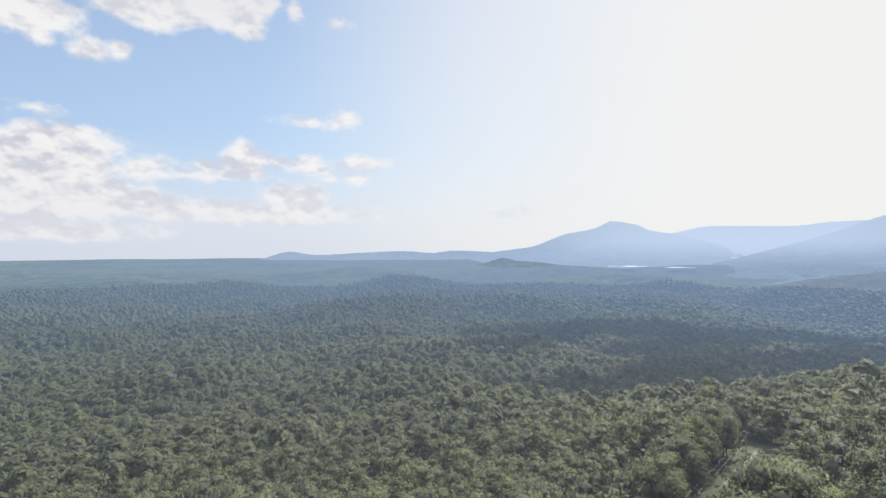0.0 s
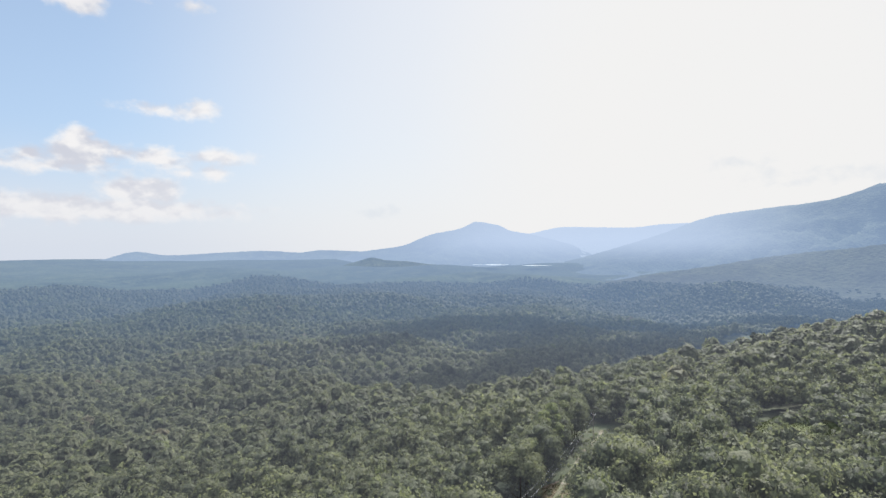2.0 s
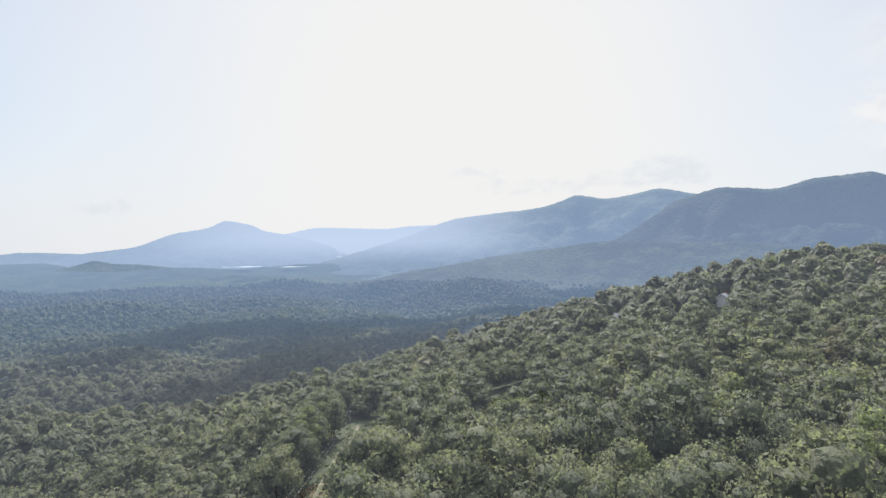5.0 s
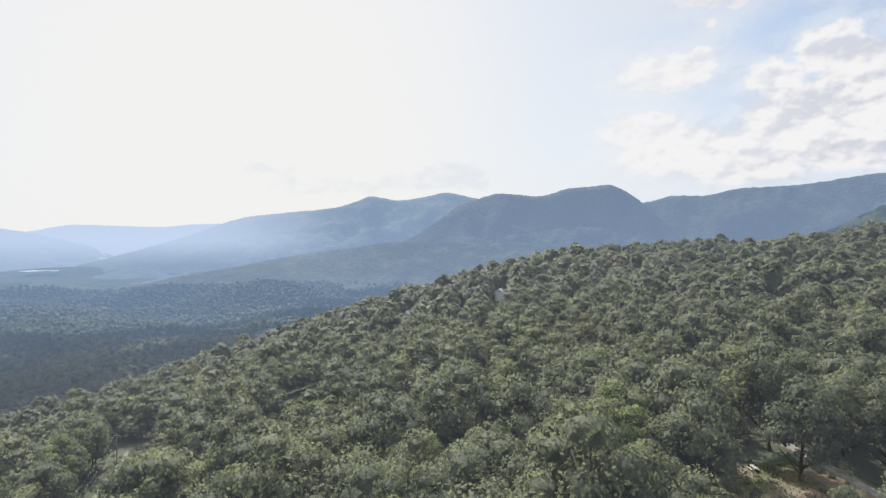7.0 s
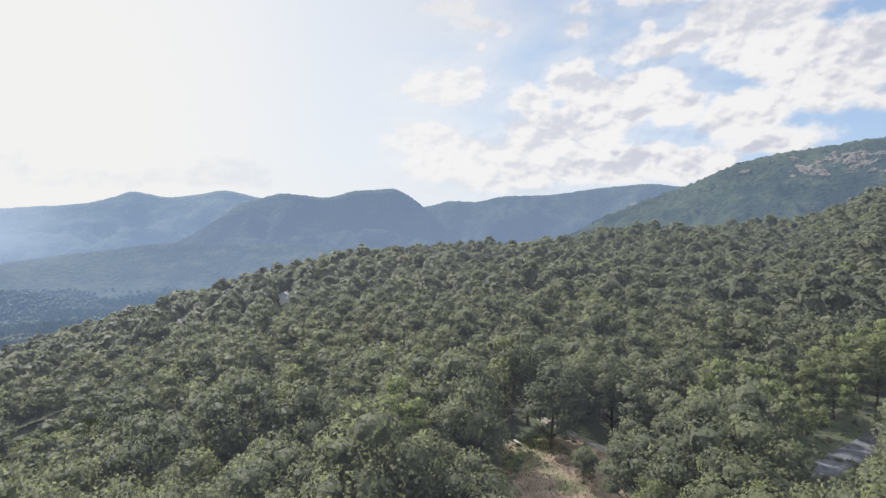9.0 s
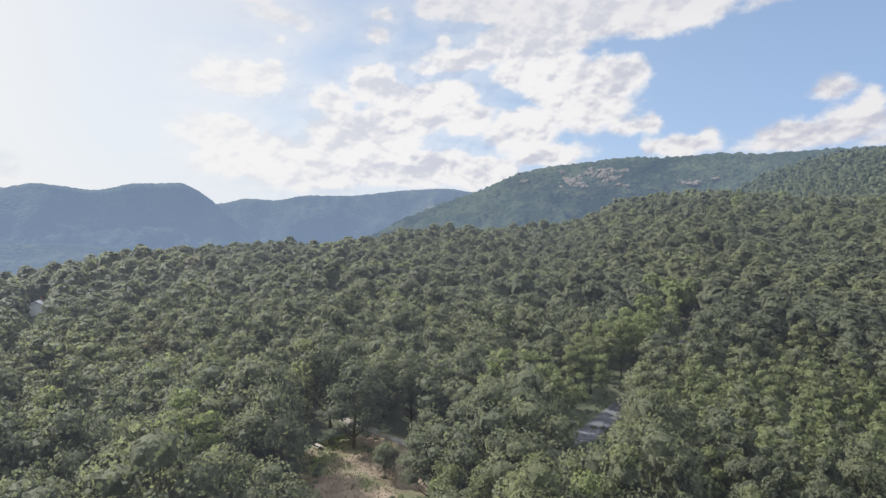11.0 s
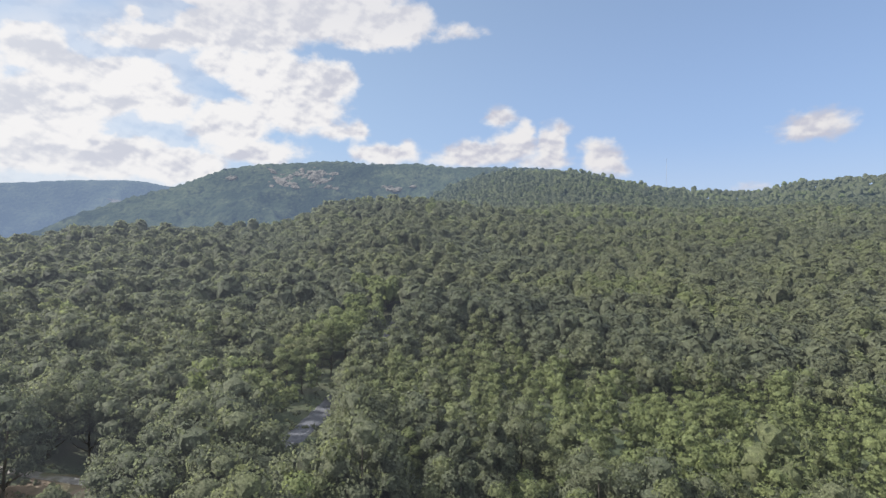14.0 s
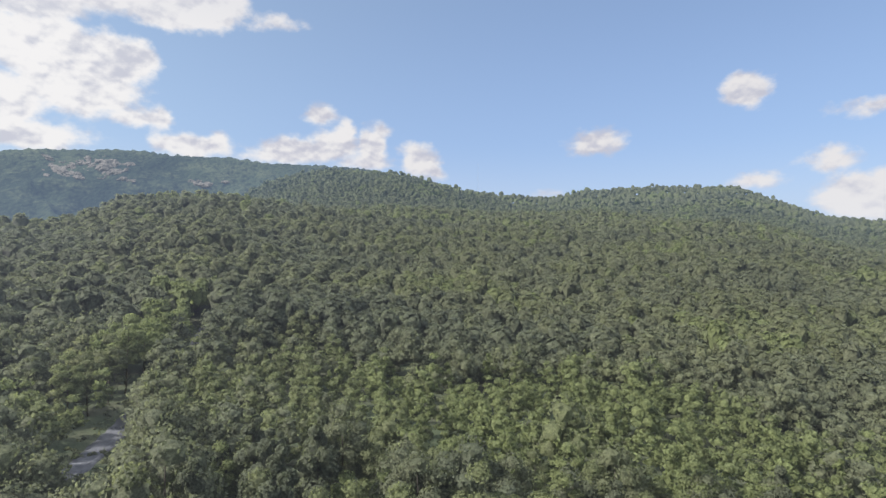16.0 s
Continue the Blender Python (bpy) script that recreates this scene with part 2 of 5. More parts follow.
def leaves(name, pick, low=0.0, high=1.0, coarse=1.0):
    m, n = material(name)
    if pick == "object":
        t = n.ramp(n.add("ShaderNodeObjectInfo").outputs["Random"], 0.0, 1.0, low, high, False)
    else:
        t = n.add("ShaderNodeAttribute", attribute_name="tint").outputs["Fac"]
    isle = n.add("ShaderNodeNewGeometry").outputs["Random Per Island"]
    c = n.colours(t, *LEAF)
    c = n.vec("MULTIPLY", c, n.mix(isle, (0.92, 0.93, 0.92), (1.08, 1.08, 1.07)))
    fine = n.noise(place(n), 3.2, 3, 0.65)
    tuft = n.noise(place(n), 0.75, 3, 0.65)
    c = n.vec("MULTIPLY", c, n.mix(n.ramp(tuft, 0.34, 0.66), (1 - 0.2 * coarse, 1 - 0.2 * coarse, 1 - 0.18 * coarse), (1 + 0.2 * coarse, 1 + 0.2 * coarse, 1 + 0.17 * coarse)))
    c = n.vec("MULTIPLY", c, n.mix(n.ramp(fine, 0.32, 0.68), (0.74, 0.74, 0.75), (1.26, 1.26, 1.25)))
    out = n.add("ShaderNodeVectorTransform", vector_type="NORMAL", convert_from="OBJECT", convert_to="WORLD")
    n.link(n.add("ShaderNodeAttribute", attribute_name="bulge").outputs["Vector"], out.inputs[0])
    ruffle = n.add("ShaderNodeTexNoise")
    n.put(ruffle.inputs["Vector"], place(n))
    ruffle.inputs["Scale"].default_value = 3.4
    ruffle.inputs["Detail"].default_value = 3.0
    turned = n.vec("MULTIPLY", n.vec("SUBTRACT", ruffle.outputs["Color"], (0.5, 0.5, 0.5)), (1.8, 1.8, 1.8))
    clump = n.noise(place(n), 0.85, 3, 0.6, "Color")
    turned = n.vec("ADD", turned, n.vec("MULTIPLY", n.vec("SUBTRACT", clump, (0.5, 0.5, 0.5)), (1.8 * coarse, 1.8 * coarse, 1.8 * coarse)))
    normal = n.vec("NORMALIZE", n.vec("ADD", n.vec("NORMALIZE", out.outputs[0]), turned))
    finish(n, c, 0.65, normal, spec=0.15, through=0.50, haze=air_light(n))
    return m


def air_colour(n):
    """Colour of the painted haze emission: pale grey close by and blue farther off."""
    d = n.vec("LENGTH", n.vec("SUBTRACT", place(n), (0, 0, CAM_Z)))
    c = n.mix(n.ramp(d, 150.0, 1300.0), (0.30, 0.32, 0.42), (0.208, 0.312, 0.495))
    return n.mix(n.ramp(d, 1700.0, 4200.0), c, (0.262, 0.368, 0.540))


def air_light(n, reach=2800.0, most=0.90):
    """Share of haze emission painted over a place, which grows with its distance from the drone; thickest under the
    sun.
    """
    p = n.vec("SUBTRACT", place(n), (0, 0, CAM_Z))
    # 85 m more puts a lens veil even on the nearest leaves
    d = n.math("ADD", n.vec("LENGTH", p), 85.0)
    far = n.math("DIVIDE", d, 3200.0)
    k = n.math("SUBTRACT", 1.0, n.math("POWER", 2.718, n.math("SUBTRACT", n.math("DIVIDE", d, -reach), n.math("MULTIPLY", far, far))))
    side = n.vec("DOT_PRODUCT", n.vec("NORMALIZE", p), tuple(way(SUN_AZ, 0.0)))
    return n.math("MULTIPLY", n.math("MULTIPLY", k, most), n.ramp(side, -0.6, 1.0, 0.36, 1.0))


LEAF_NEAR = {k: leaves("leaf_" + k, "object", lo, hi, 0.4) for k, lo, hi in
             (("oak_tree", 0.1, 0.70), ("hickory_tree", 0.25, 0.80), ("tulip_tree", 0.70, 0.90), ("pine_tree", 0.0, 0.3), ("sapling_tree", 0.30, 0.80))}
LEAF_WOOD = leaves("leaf_woodland", "tint")


def bark():
    m, n = material("bark")
    g = n.noise(n.vec("MULTIPLY", place(n), (9, 9, 1.5)), 1.0, 5)
    finish(n, n.mix(g, (0.05, 0.042, 0.034), (0.17, 0.15, 0.125)), 0.9, n.bump(g, 0.6, 0.03))
    return m


BARK = bark()


def forest_floor(name):
    m, n = material(name)
    p = place(n)
    a, b = n.noise(p, 0.08, 5), n.noise(p, 1.3, 5)
    c = n.mix(n.ramp(a, 0.35, 0.65), (0.040, 0.046, 0.028), (0.058, 0.052, 0.036))
    c = n.mix(n.math("MULTIPLY", b, 0.7), c, (0.050, 0.068, 0.032))
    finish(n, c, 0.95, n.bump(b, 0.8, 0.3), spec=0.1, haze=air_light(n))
    return m


def far_forest(name, haze, colour=None, cell=0.085):
    """Closed canopy seen from far: crowns as relief, stands of different green, shade between crowns put into the
    colour.
    """
    m, n = material(name)
    p = place(n)
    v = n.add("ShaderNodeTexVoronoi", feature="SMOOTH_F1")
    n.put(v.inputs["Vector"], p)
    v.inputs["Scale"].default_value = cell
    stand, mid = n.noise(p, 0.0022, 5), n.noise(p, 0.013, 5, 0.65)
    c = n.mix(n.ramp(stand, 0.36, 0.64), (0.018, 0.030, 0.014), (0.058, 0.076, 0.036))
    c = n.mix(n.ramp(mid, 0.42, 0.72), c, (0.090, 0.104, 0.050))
    # shade in the gaps between crowns, painted along the cell edges
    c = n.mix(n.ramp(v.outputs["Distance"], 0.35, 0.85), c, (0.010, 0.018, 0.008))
    relief = n.math("ADD", n.math("MULTIPLY", v.outputs["Distance"], -1.0), n.math("MULTIPLY", mid, 1.5))
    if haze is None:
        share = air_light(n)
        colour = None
    else:
        # haze painted in as emission: thicker low down and under the sun
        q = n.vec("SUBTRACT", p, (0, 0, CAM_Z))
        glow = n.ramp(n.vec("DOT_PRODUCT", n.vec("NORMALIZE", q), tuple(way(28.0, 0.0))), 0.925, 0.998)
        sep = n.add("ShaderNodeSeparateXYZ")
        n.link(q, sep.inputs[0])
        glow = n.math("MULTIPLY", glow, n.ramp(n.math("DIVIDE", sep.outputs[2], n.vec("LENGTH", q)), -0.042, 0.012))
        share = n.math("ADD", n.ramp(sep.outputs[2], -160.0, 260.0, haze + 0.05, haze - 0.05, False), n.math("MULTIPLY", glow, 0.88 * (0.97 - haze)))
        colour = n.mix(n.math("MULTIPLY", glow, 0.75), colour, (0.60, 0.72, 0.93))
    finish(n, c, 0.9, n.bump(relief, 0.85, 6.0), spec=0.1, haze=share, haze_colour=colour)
    return m


FLOOR = forest_floor("forest_floor")
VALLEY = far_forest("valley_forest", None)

# ---- landform ----
# azimuth, then distance and height (from the drone) of the slope's knee and of its brow
SLOPE = [(-60, 220, -100, 500, -140), (-15, 220, -102, 420, -130), (5, 210, -92, 300, -102), (16, 190, -80, 300, -97), (27, 150, -63, 300, -88),
         (36, 145, -59, 310, -78), (43, 140, -56, 325, -68), (52, 135, -53, 350, -54), (60, 130, -50, 375, -39), (68, 130, -48, 400, -26.5),
         (76, 130, -47, 430, -17.5), (90, 130, -46, 460, -13.5), (103, 150, -48, 540, 1.5), (114, 165, -49, 620, 8), (121, 180, -50, 680, 42),
         (128, 190, -51, 700, 49), (136, 200, -54, 720, 39)]
SLOPE += [(144, 210, -57, 760, 38), (153, 210, -60, 850, 42), (165, 210, -63, 870, 38), (178, 210, -66, 860, 20), (190, 210, -72, 800, -28),
          (215, 220, -85, 600, -95), (260, 220, -96, 500, -130)]
# azimuth, distance and height of what follows behind the brow
BEHIND = [(-60, 1000, -160), (-22, 850, -156), (0, 620, -146), (6, 500, -144), (16, 460, -147), (36, 600, -142), (52, 680, -125), (68, 760, -105), (90, 860, -70), (103, 950, -55),
          (114, 1000, -30), (121, 1050, -5), (128, 1150, 65), (133, 1230, 132), (138.5, 1250, 160), (145, 1270, 153), (148.5, 1290, 140), (153, 1320, 117),
          (160.6, 1400, 111), (165, 1450, 132), (170, 1480, 137), (177, 1500, 133), (180, 1500, 106), (184.5, 1500, 58), (189, 1500, 37),
          (215, 1300, -80), (260, 1000, -150)]


def around(table, col, az):
    """Smooth periodic reading of a column of the table over the azimuth."""
    a = np.array([row[0] for row in table] + [table[0][0] + 360.0])
    v = np.array([row[col] for row in table] + [table[0][col]], float)
    az = (np.asarray(az, float) + 60.0) % 360.0 - 60.0
    i = np.clip(np.searchsorted(a, az, side="right") - 1, 0, len(a) - 2)
    step = np.diff(v) / np.diff(a)
    slope = np.concatenate([[0.0], np.where(step[1:] * step[:-1] > 0, 2 * step[1:] * step[:-1] / (step[1:] + step[:-1] + 1e-12), 0.0), [0.0]])
    w = a[i + 1] - a[i]
    u = (az - a[i]) / w
    return ((2 * u**3 - 3 * u**2 + 1) * v[i] + (u**3 - 2 * u**2 + u) * w * slope[i]
            + (3 * u**2 - 2 * u**3) * v[i + 1] + (u**3 - u**2) * w * slope[i + 1])


WAVES = np.random.default_rng(4).uniform(0, 1, (40, 4))


def waves(x, y, size, first):
    """Soft rolling noise of about that wavelength, from -1 to 1."""
    s = 0
    for k in range(first, first + 8):
        q = WAVES[k]
        turn, wl = q[0] * 2 * np.pi, size * (0.6 + 0.9 * q[1])
        s = s + np.sin((x * np.cos(turn) + y * np.sin(turn)) * 2 * np.pi / wl + q[2] * 2 * np.pi + 1.3 * np.sin((x * np.sin(turn) - y * np.cos(turn)) * 2.1 / wl + 6 * q[3]))
    return s / 4.0


def valley(r):
    return np.interp(r, [0, 900, 1500, 2500, 3600, 5000], [-150, -160, -168, -166, -152, -120])


def ground(x, y):
    """Height of the ground (world z) at places x, y."""
    x, y = np.asarray(x, float), np.asarray(y, float)
    r, az = np.hypot(x, y), np.degrees(np.arctan2(x, y))
    r1, z1, r2, z2 = (around(SLOPE, k, az) for k in (1, 2, 3, 4))
    r3, z3 = around(BEHIND, 1, az), around(BEHIND, 2, az)
    z0 = -50.0
    u = lambda a, b: np.clip((r - a) / (b - a), 0, 1)
    soft = lambda t: t * t * (3 - 2 * t)
    mix = lambda t: 0.6 * t + 0.4 * soft(t)
    z = z0 + (z1 - z0) * mix(u(0, r1)) + (z2 - z1) * mix(u(r1, r2)) + (z3 - z2) * soft(u(r2, r3))
    # a hollow between the near brow and the hill behind it
    w = u(r2, r3)
    z = z - 4 * w * (1 - w) * (52.0 * np.exp(-(((az % 360) - 127) / 12.0) ** 2) + 30.0 * np.exp(-(((az % 360) - 168) / 18.0) ** 2))
    v = valley(r) + waves(x, y, 900, 16) * 26 * np.clip((r - 700) / 900, 0, 1) * np.clip((5200 - r) / 2500, 0.1, 1) + waves(x, y, 380, 24) * 14 * np.clip((r - 500) / 500, 0, 1) * np.clip((4200 - r) / 2500, 0, 1)
    back = np.exp(-np.maximum(r - r3, 0) ** 2 / 420.0**2)
    z = v + (z - v) * np.where(r > r3, back, 1.0)
    z = z + waves(x, y, 210, 24) * 7 * np.clip((r - 330) / 200, 0, 1) * np.clip((-60 - z) / 40, 0, 1) * np.clip((1400 - r) / 300, 0, 1)
    # a low lit hill in the valley behind the near slope
    ha, hr = radians(5.0), 660.0
    across, deep = x * math.cos(ha) - y * math.sin(ha), x * math.sin(ha) + y * math.cos(ha) - hr
    z = z + 17.0 * np.exp(-(across / 105.0) ** 2 - (deep / 75.0) ** 2)
    z = z + waves(x, y, 75, 0) * 1.6 * np.clip((r - 90) / 150, 0, 1) * np.clip((900 - r) / 400, 0, 1) + waves(x, y, 170, 8) * 3.0 * np.clip((r - 250) / 250, 0, 1) * np.clip((1700 - r) / 700, 0, 1)
    return z + CAM_Z


def sheet(name, co, faces, mats, index=None, smooth=True):
    """A mesh object from arrays of places and of faces with the same number of corners."""
    co, faces = np.asarray(co, np.float32), np.asarray(faces, np.int32)
    me = bpy.data.meshes.new(name)
    me.vertices.add(len(co))
    me.vertices.foreach_set("co", co.ravel())
    me.loops.add(faces.size)
    me.loops.foreach_set("vertex_index", faces.ravel())
    me.polygons.add(len(faces))
    me.polygons.foreach_set("loop_start", np.arange(0, faces.size, faces.shape[1], dtype=np.int32))
    me.polygons.foreach_set("use_smooth", np.full(len(faces), smooth))
    for m in mats:
        me.materials.append(m)
    if index is not None:
        me.polygons.foreach_set("material_index", np.asarray(index, np.int32))
    me.update(calc_edges=True)
    return new(name, me)


def grid_faces(rows, cols, closed=False):
    i, j = np.meshgrid(np.arange(rows - 1), np.arange(cols if closed else cols - 1), indexing="ij")
    k = (j + 1) % cols
    return np.stack([i * cols + j, i * cols + k, (i + 1) * cols + k, (i + 1) * cols + j], -1).reshape(-1, 4)[:, ::-1]


rings = np.concatenate([[0.02, 4, 15, 30], np.geomspace(45, 4960, 130)])
azs = np.radians(np.arange(0, 360, 0.75))
RR, AA = np.meshgrid(rings, azs, indexing="ij")
GX, GY = np.sin(AA) * RR, np.cos(AA) * RR
GZ = ground(GX, GY)
GZ += 9.0 * np.clip((RR - 1700) / 500, 0, 1)  # the sheet takes the height of the closed canopy where no single crowns stand
GF = grid_faces(len(rings), len(azs), True)
tagged(sheet("ground", np.stack([GX, GY, GZ], -1).reshape(-1, 3), GF, [FLOOR, VALLEY], (RR[:-1] > 1700).ravel()),
       "wooded valley floor and hillside under closed forest", "ground", kind="structure")


def ridge(name, label, crest, dist, foot, foot_z, haze, colour, spur=0.16, seed=0.0, thick=0.35, rough=3.0):
    """A mountain range: crest as azimuth and elevation of its tops, seen from the drone; foot nearer than the crest."""
    a = np.arange(crest[0][0], crest[-1][0] + 0.1, 0.2)
    ring = [(c[0], c[1]) for c in crest]
    tab = [(-60.0, ring[0][1])] + ring + [(290.0, ring[-1][1])]
    el = around(tab, 1, a)
    top = CAM_Z + np.tan(np.radians(el)) * dist
    s = np.concatenate([np.linspace(0, 1, 46), 1 + np.linspace(0.04, 1, 10) * thick])
    co = []
    for t in s:
        d = foot + (dist - foot) * t
        for az, h in zip(a, top):
            x, y = math.sin(radians(az)) * d, math.cos(radians(az)) * d
            v = Vector((x, y, seed * 1000))
            if t <= 1:
                z = foot_z + (h - foot_z) * (0.35 * t + 0.65 * t * t)
                k = abs(noise.fractal(v / 520, 0.9, 2.1, 4)) - 0.25
                z -= k * (h - foot_z) * spur * 6.0 * t * (1 - t) * (1.2 - 0.4 * t)
                z += noise.fractal(v / 18, 1.0, 2.0, 3) * rough * min(1, 3 * t)
            else:
                z = h - (h - foot_z) * ((t - 1) / thick) ** 1.5
            co.append((x, y, z))
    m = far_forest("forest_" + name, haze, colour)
    ob = sheet(name, co, grid_faces(len(s), len(a)), [m])
    return tagged(ob, label, "mountain", kind="structure")


# emission colours of the haze painted onto the ranges, far to near
FAR_HAZE, MID_HAZE, NEAR_HAZE = (0.39, 0.52, 0.75), (0.31, 0.43, 0.64), (0.228, 0.308, 0.462)
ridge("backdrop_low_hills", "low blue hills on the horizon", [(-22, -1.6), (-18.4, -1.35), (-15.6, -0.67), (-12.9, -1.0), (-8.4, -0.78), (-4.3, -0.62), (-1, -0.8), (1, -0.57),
      (5, -0.7), (9, -0.9), (12, -1.6)], 4800, 4300, -120, 0.74, FAR_HAZE, 0.1, 1, 0.03)
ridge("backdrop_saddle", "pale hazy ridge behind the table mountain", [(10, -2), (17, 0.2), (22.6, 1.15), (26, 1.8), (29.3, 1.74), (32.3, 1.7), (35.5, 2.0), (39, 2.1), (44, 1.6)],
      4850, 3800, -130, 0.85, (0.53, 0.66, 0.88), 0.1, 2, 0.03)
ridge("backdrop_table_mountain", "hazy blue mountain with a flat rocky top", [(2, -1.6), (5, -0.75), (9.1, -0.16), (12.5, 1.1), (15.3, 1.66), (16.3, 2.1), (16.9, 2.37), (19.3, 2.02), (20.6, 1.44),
      (22.6, 1.1), (25, 0.5), (28, -0.3), (32, -1.3), (38, -2.4)], 4500, 3600, -130, 0.78, FAR_HAZE, 0.14, 3, 0.08)
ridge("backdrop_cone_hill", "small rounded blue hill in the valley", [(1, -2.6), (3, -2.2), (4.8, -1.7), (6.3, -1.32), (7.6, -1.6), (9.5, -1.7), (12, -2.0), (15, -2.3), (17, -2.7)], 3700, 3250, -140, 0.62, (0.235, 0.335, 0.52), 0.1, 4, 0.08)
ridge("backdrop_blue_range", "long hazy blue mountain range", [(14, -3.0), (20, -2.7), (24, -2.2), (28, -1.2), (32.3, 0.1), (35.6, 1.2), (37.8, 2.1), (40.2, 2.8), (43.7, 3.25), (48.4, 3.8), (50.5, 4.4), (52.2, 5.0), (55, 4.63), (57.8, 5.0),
      (59.9, 5.42), (63, 4.85), (66, 4.4), (71, 3.0), (76, 1.0), (82, -2)], 4000, 2500, -150, 0.74, MID_HAZE, 0.3, 5, 0.12)
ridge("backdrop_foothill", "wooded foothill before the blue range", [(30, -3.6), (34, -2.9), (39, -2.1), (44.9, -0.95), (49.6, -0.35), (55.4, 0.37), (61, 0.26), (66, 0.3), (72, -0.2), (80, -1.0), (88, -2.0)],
      2300, 1500, -165, 0.72, NEAR_HAZE, 0.15, 6, 0.2)
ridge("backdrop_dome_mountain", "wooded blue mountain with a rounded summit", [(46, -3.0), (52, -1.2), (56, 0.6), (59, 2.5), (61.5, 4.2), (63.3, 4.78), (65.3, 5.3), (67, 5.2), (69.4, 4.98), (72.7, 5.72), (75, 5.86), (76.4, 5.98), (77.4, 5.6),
      (79, 4.55), (81.3, 2.43), (83.7, 0.4), (87, -1.8), (92, -3.2)], 2800, 1900, -150, 0.80, NEAR_HAZE, 0.42, 7, 0.15)
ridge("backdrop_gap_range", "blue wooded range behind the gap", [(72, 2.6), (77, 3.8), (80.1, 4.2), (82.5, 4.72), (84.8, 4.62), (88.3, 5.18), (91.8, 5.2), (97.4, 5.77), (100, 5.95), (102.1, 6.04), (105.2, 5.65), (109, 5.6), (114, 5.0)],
      3300, 2300, -140, 0.81, NEAR_HAZE, 0.40, 8, 0.12)
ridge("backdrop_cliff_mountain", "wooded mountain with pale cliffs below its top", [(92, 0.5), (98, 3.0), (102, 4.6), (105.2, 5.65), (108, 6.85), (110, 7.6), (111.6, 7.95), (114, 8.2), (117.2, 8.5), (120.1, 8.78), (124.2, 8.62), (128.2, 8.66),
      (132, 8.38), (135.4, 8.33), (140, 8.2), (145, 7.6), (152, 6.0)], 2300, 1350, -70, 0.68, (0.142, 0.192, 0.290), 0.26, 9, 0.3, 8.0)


# ---- the cloud overhead that shades the valley ----
def cloud_stuff():
    m, n = material("cloud_white")
    g = n.noise(place(n), 0.01, 5)
    finish(n, n.mix(g, (0.78, 0.79, 0.81), (0.90, 0.90, 0.90)), 1.0, spec=0.0)
    return m


def cumulus(shadow, height, mat):
    """A flat-bottomed heap of rounded billows whose shadow falls on the places given as azimuth, distance, radius."""
    rng = np.random.default_rng(8)
    bm = bmesh.new()
    up = way(SUN_AZ, SUN_EL)
    for az, d, rad in shadow:
        base = Vector(spot(az, d, -85 + 10)) + up * (height / up.z)
        for k in range(6):
            a, q = rng.uniform(0, 6.28), rad * rng.uniform(0.3, 0.7) * (k > 0)
            r = rad * (rng.uniform(0.38, 0.6) if k else 0.85)
            made = bmesh.ops.create_icosphere(bm, subdivisions=2, radius=1.0)["verts"]
            c = base + Vector((math.cos(a) * q, math.sin(a) * q, r * 0.15))
            for v in made:
                f = 1 + 0.28 * noise.fractal(v.co * 2.2 + c * 0.01, 0.9, 2.0, 4)
                v.co = c + Vector((v.co.x * r * f, v.co.y * r * f, max(v.co.z, -0.25) * r * 0.7 * f))
    me = bpy.data.meshes.new("cloud")
    bm.to_mesh(me)
    bm.free()
    me.materials.append(mat)
    return tagged(new("cloud", me), "white flat-bottomed cumulus cloud high over the valley", "cloud", kind="structure")


cumulus([(12.5, 942, 82), (17.1, 1015, 89), (21.7, 992, 87), (26.5, 912, 80), (31.1, 1030, 90), (35.8, 1045, 92), (40.2, 1206, 106), (44.6, 1213, 106), (48.7, 1488, 114), (52.5, 1761, 114), (20.6, 811, 71), (25.3, 743, 65), (30.0, 750, 66),
         (34.6, 791, 69), (38.6, 872, 76), (22.3, 627, 55), (26.5, 627, 55), (5.5, 872, 59), (8.7, 722, 49), (4.5, 708, 48), (10.3, 870, 59), (20.6, 571, 38), (15.9, 525, 35), (11.4, 499, 33), (7.6, 500, 34), (3.0, 480, 30)], 1800, cloud_stuff())


# ---- woods ----
def crown_lobes(rng, radius, height, lobes, cone=False):
    """Centres and radii of the rounded lobes that make up a crown, its foot at z = 0."""
    cen, rad = [], []
    wide = (11 / lobes) ** 0.3
    for k in range(lobes):
        t = (k + 0.5) / lobes
        if cone:
            zc, reach = height * (0.08 + 0.86 * t), radius * (1 - 0.9 * t) * 0.62
            lr = radius * (0.56 - 0.40 * t)
        else:
            zc = height * (0.22 + 0.54 * t)
            reach = radius * (1.2 - 0.54 * wide) * math.sqrt(max(0.05, 1 - (2 * (zc / height) - 0.85) ** 2))
            lr = radius * rng.uniform(0.38, 0.54) * wide
            if k == lobes - 1:
                reach, lr, zc = radius * 0.12, radius * 0.52 * wide, height - radius * 0.50 * wide
        a = k * 2.4 + rng.uniform(-0.5, 0.5)
        cen.append((math.cos(a) * reach, math.sin(a) * reach, zc))
        rad.append(lr)
    return np.array(cen), np.array(rad)


def swell(p, d, nrm, radius, height):
    """Outward direction of leaves: of the whole crown, the lobe and the clump together."""
    whole = (p - np.array((0, 0, height * 0.35))) / (radius, radius, height * 0.6)
    f = d * 0.42 + whole / np.linalg.norm(whole, axis=-1, keepdims=True) * 0.55 + nrm * 0.45 + np.array((0, 0, 0.52))
    return f / np.linalg.norm(f, axis=-1, keepdims=True)


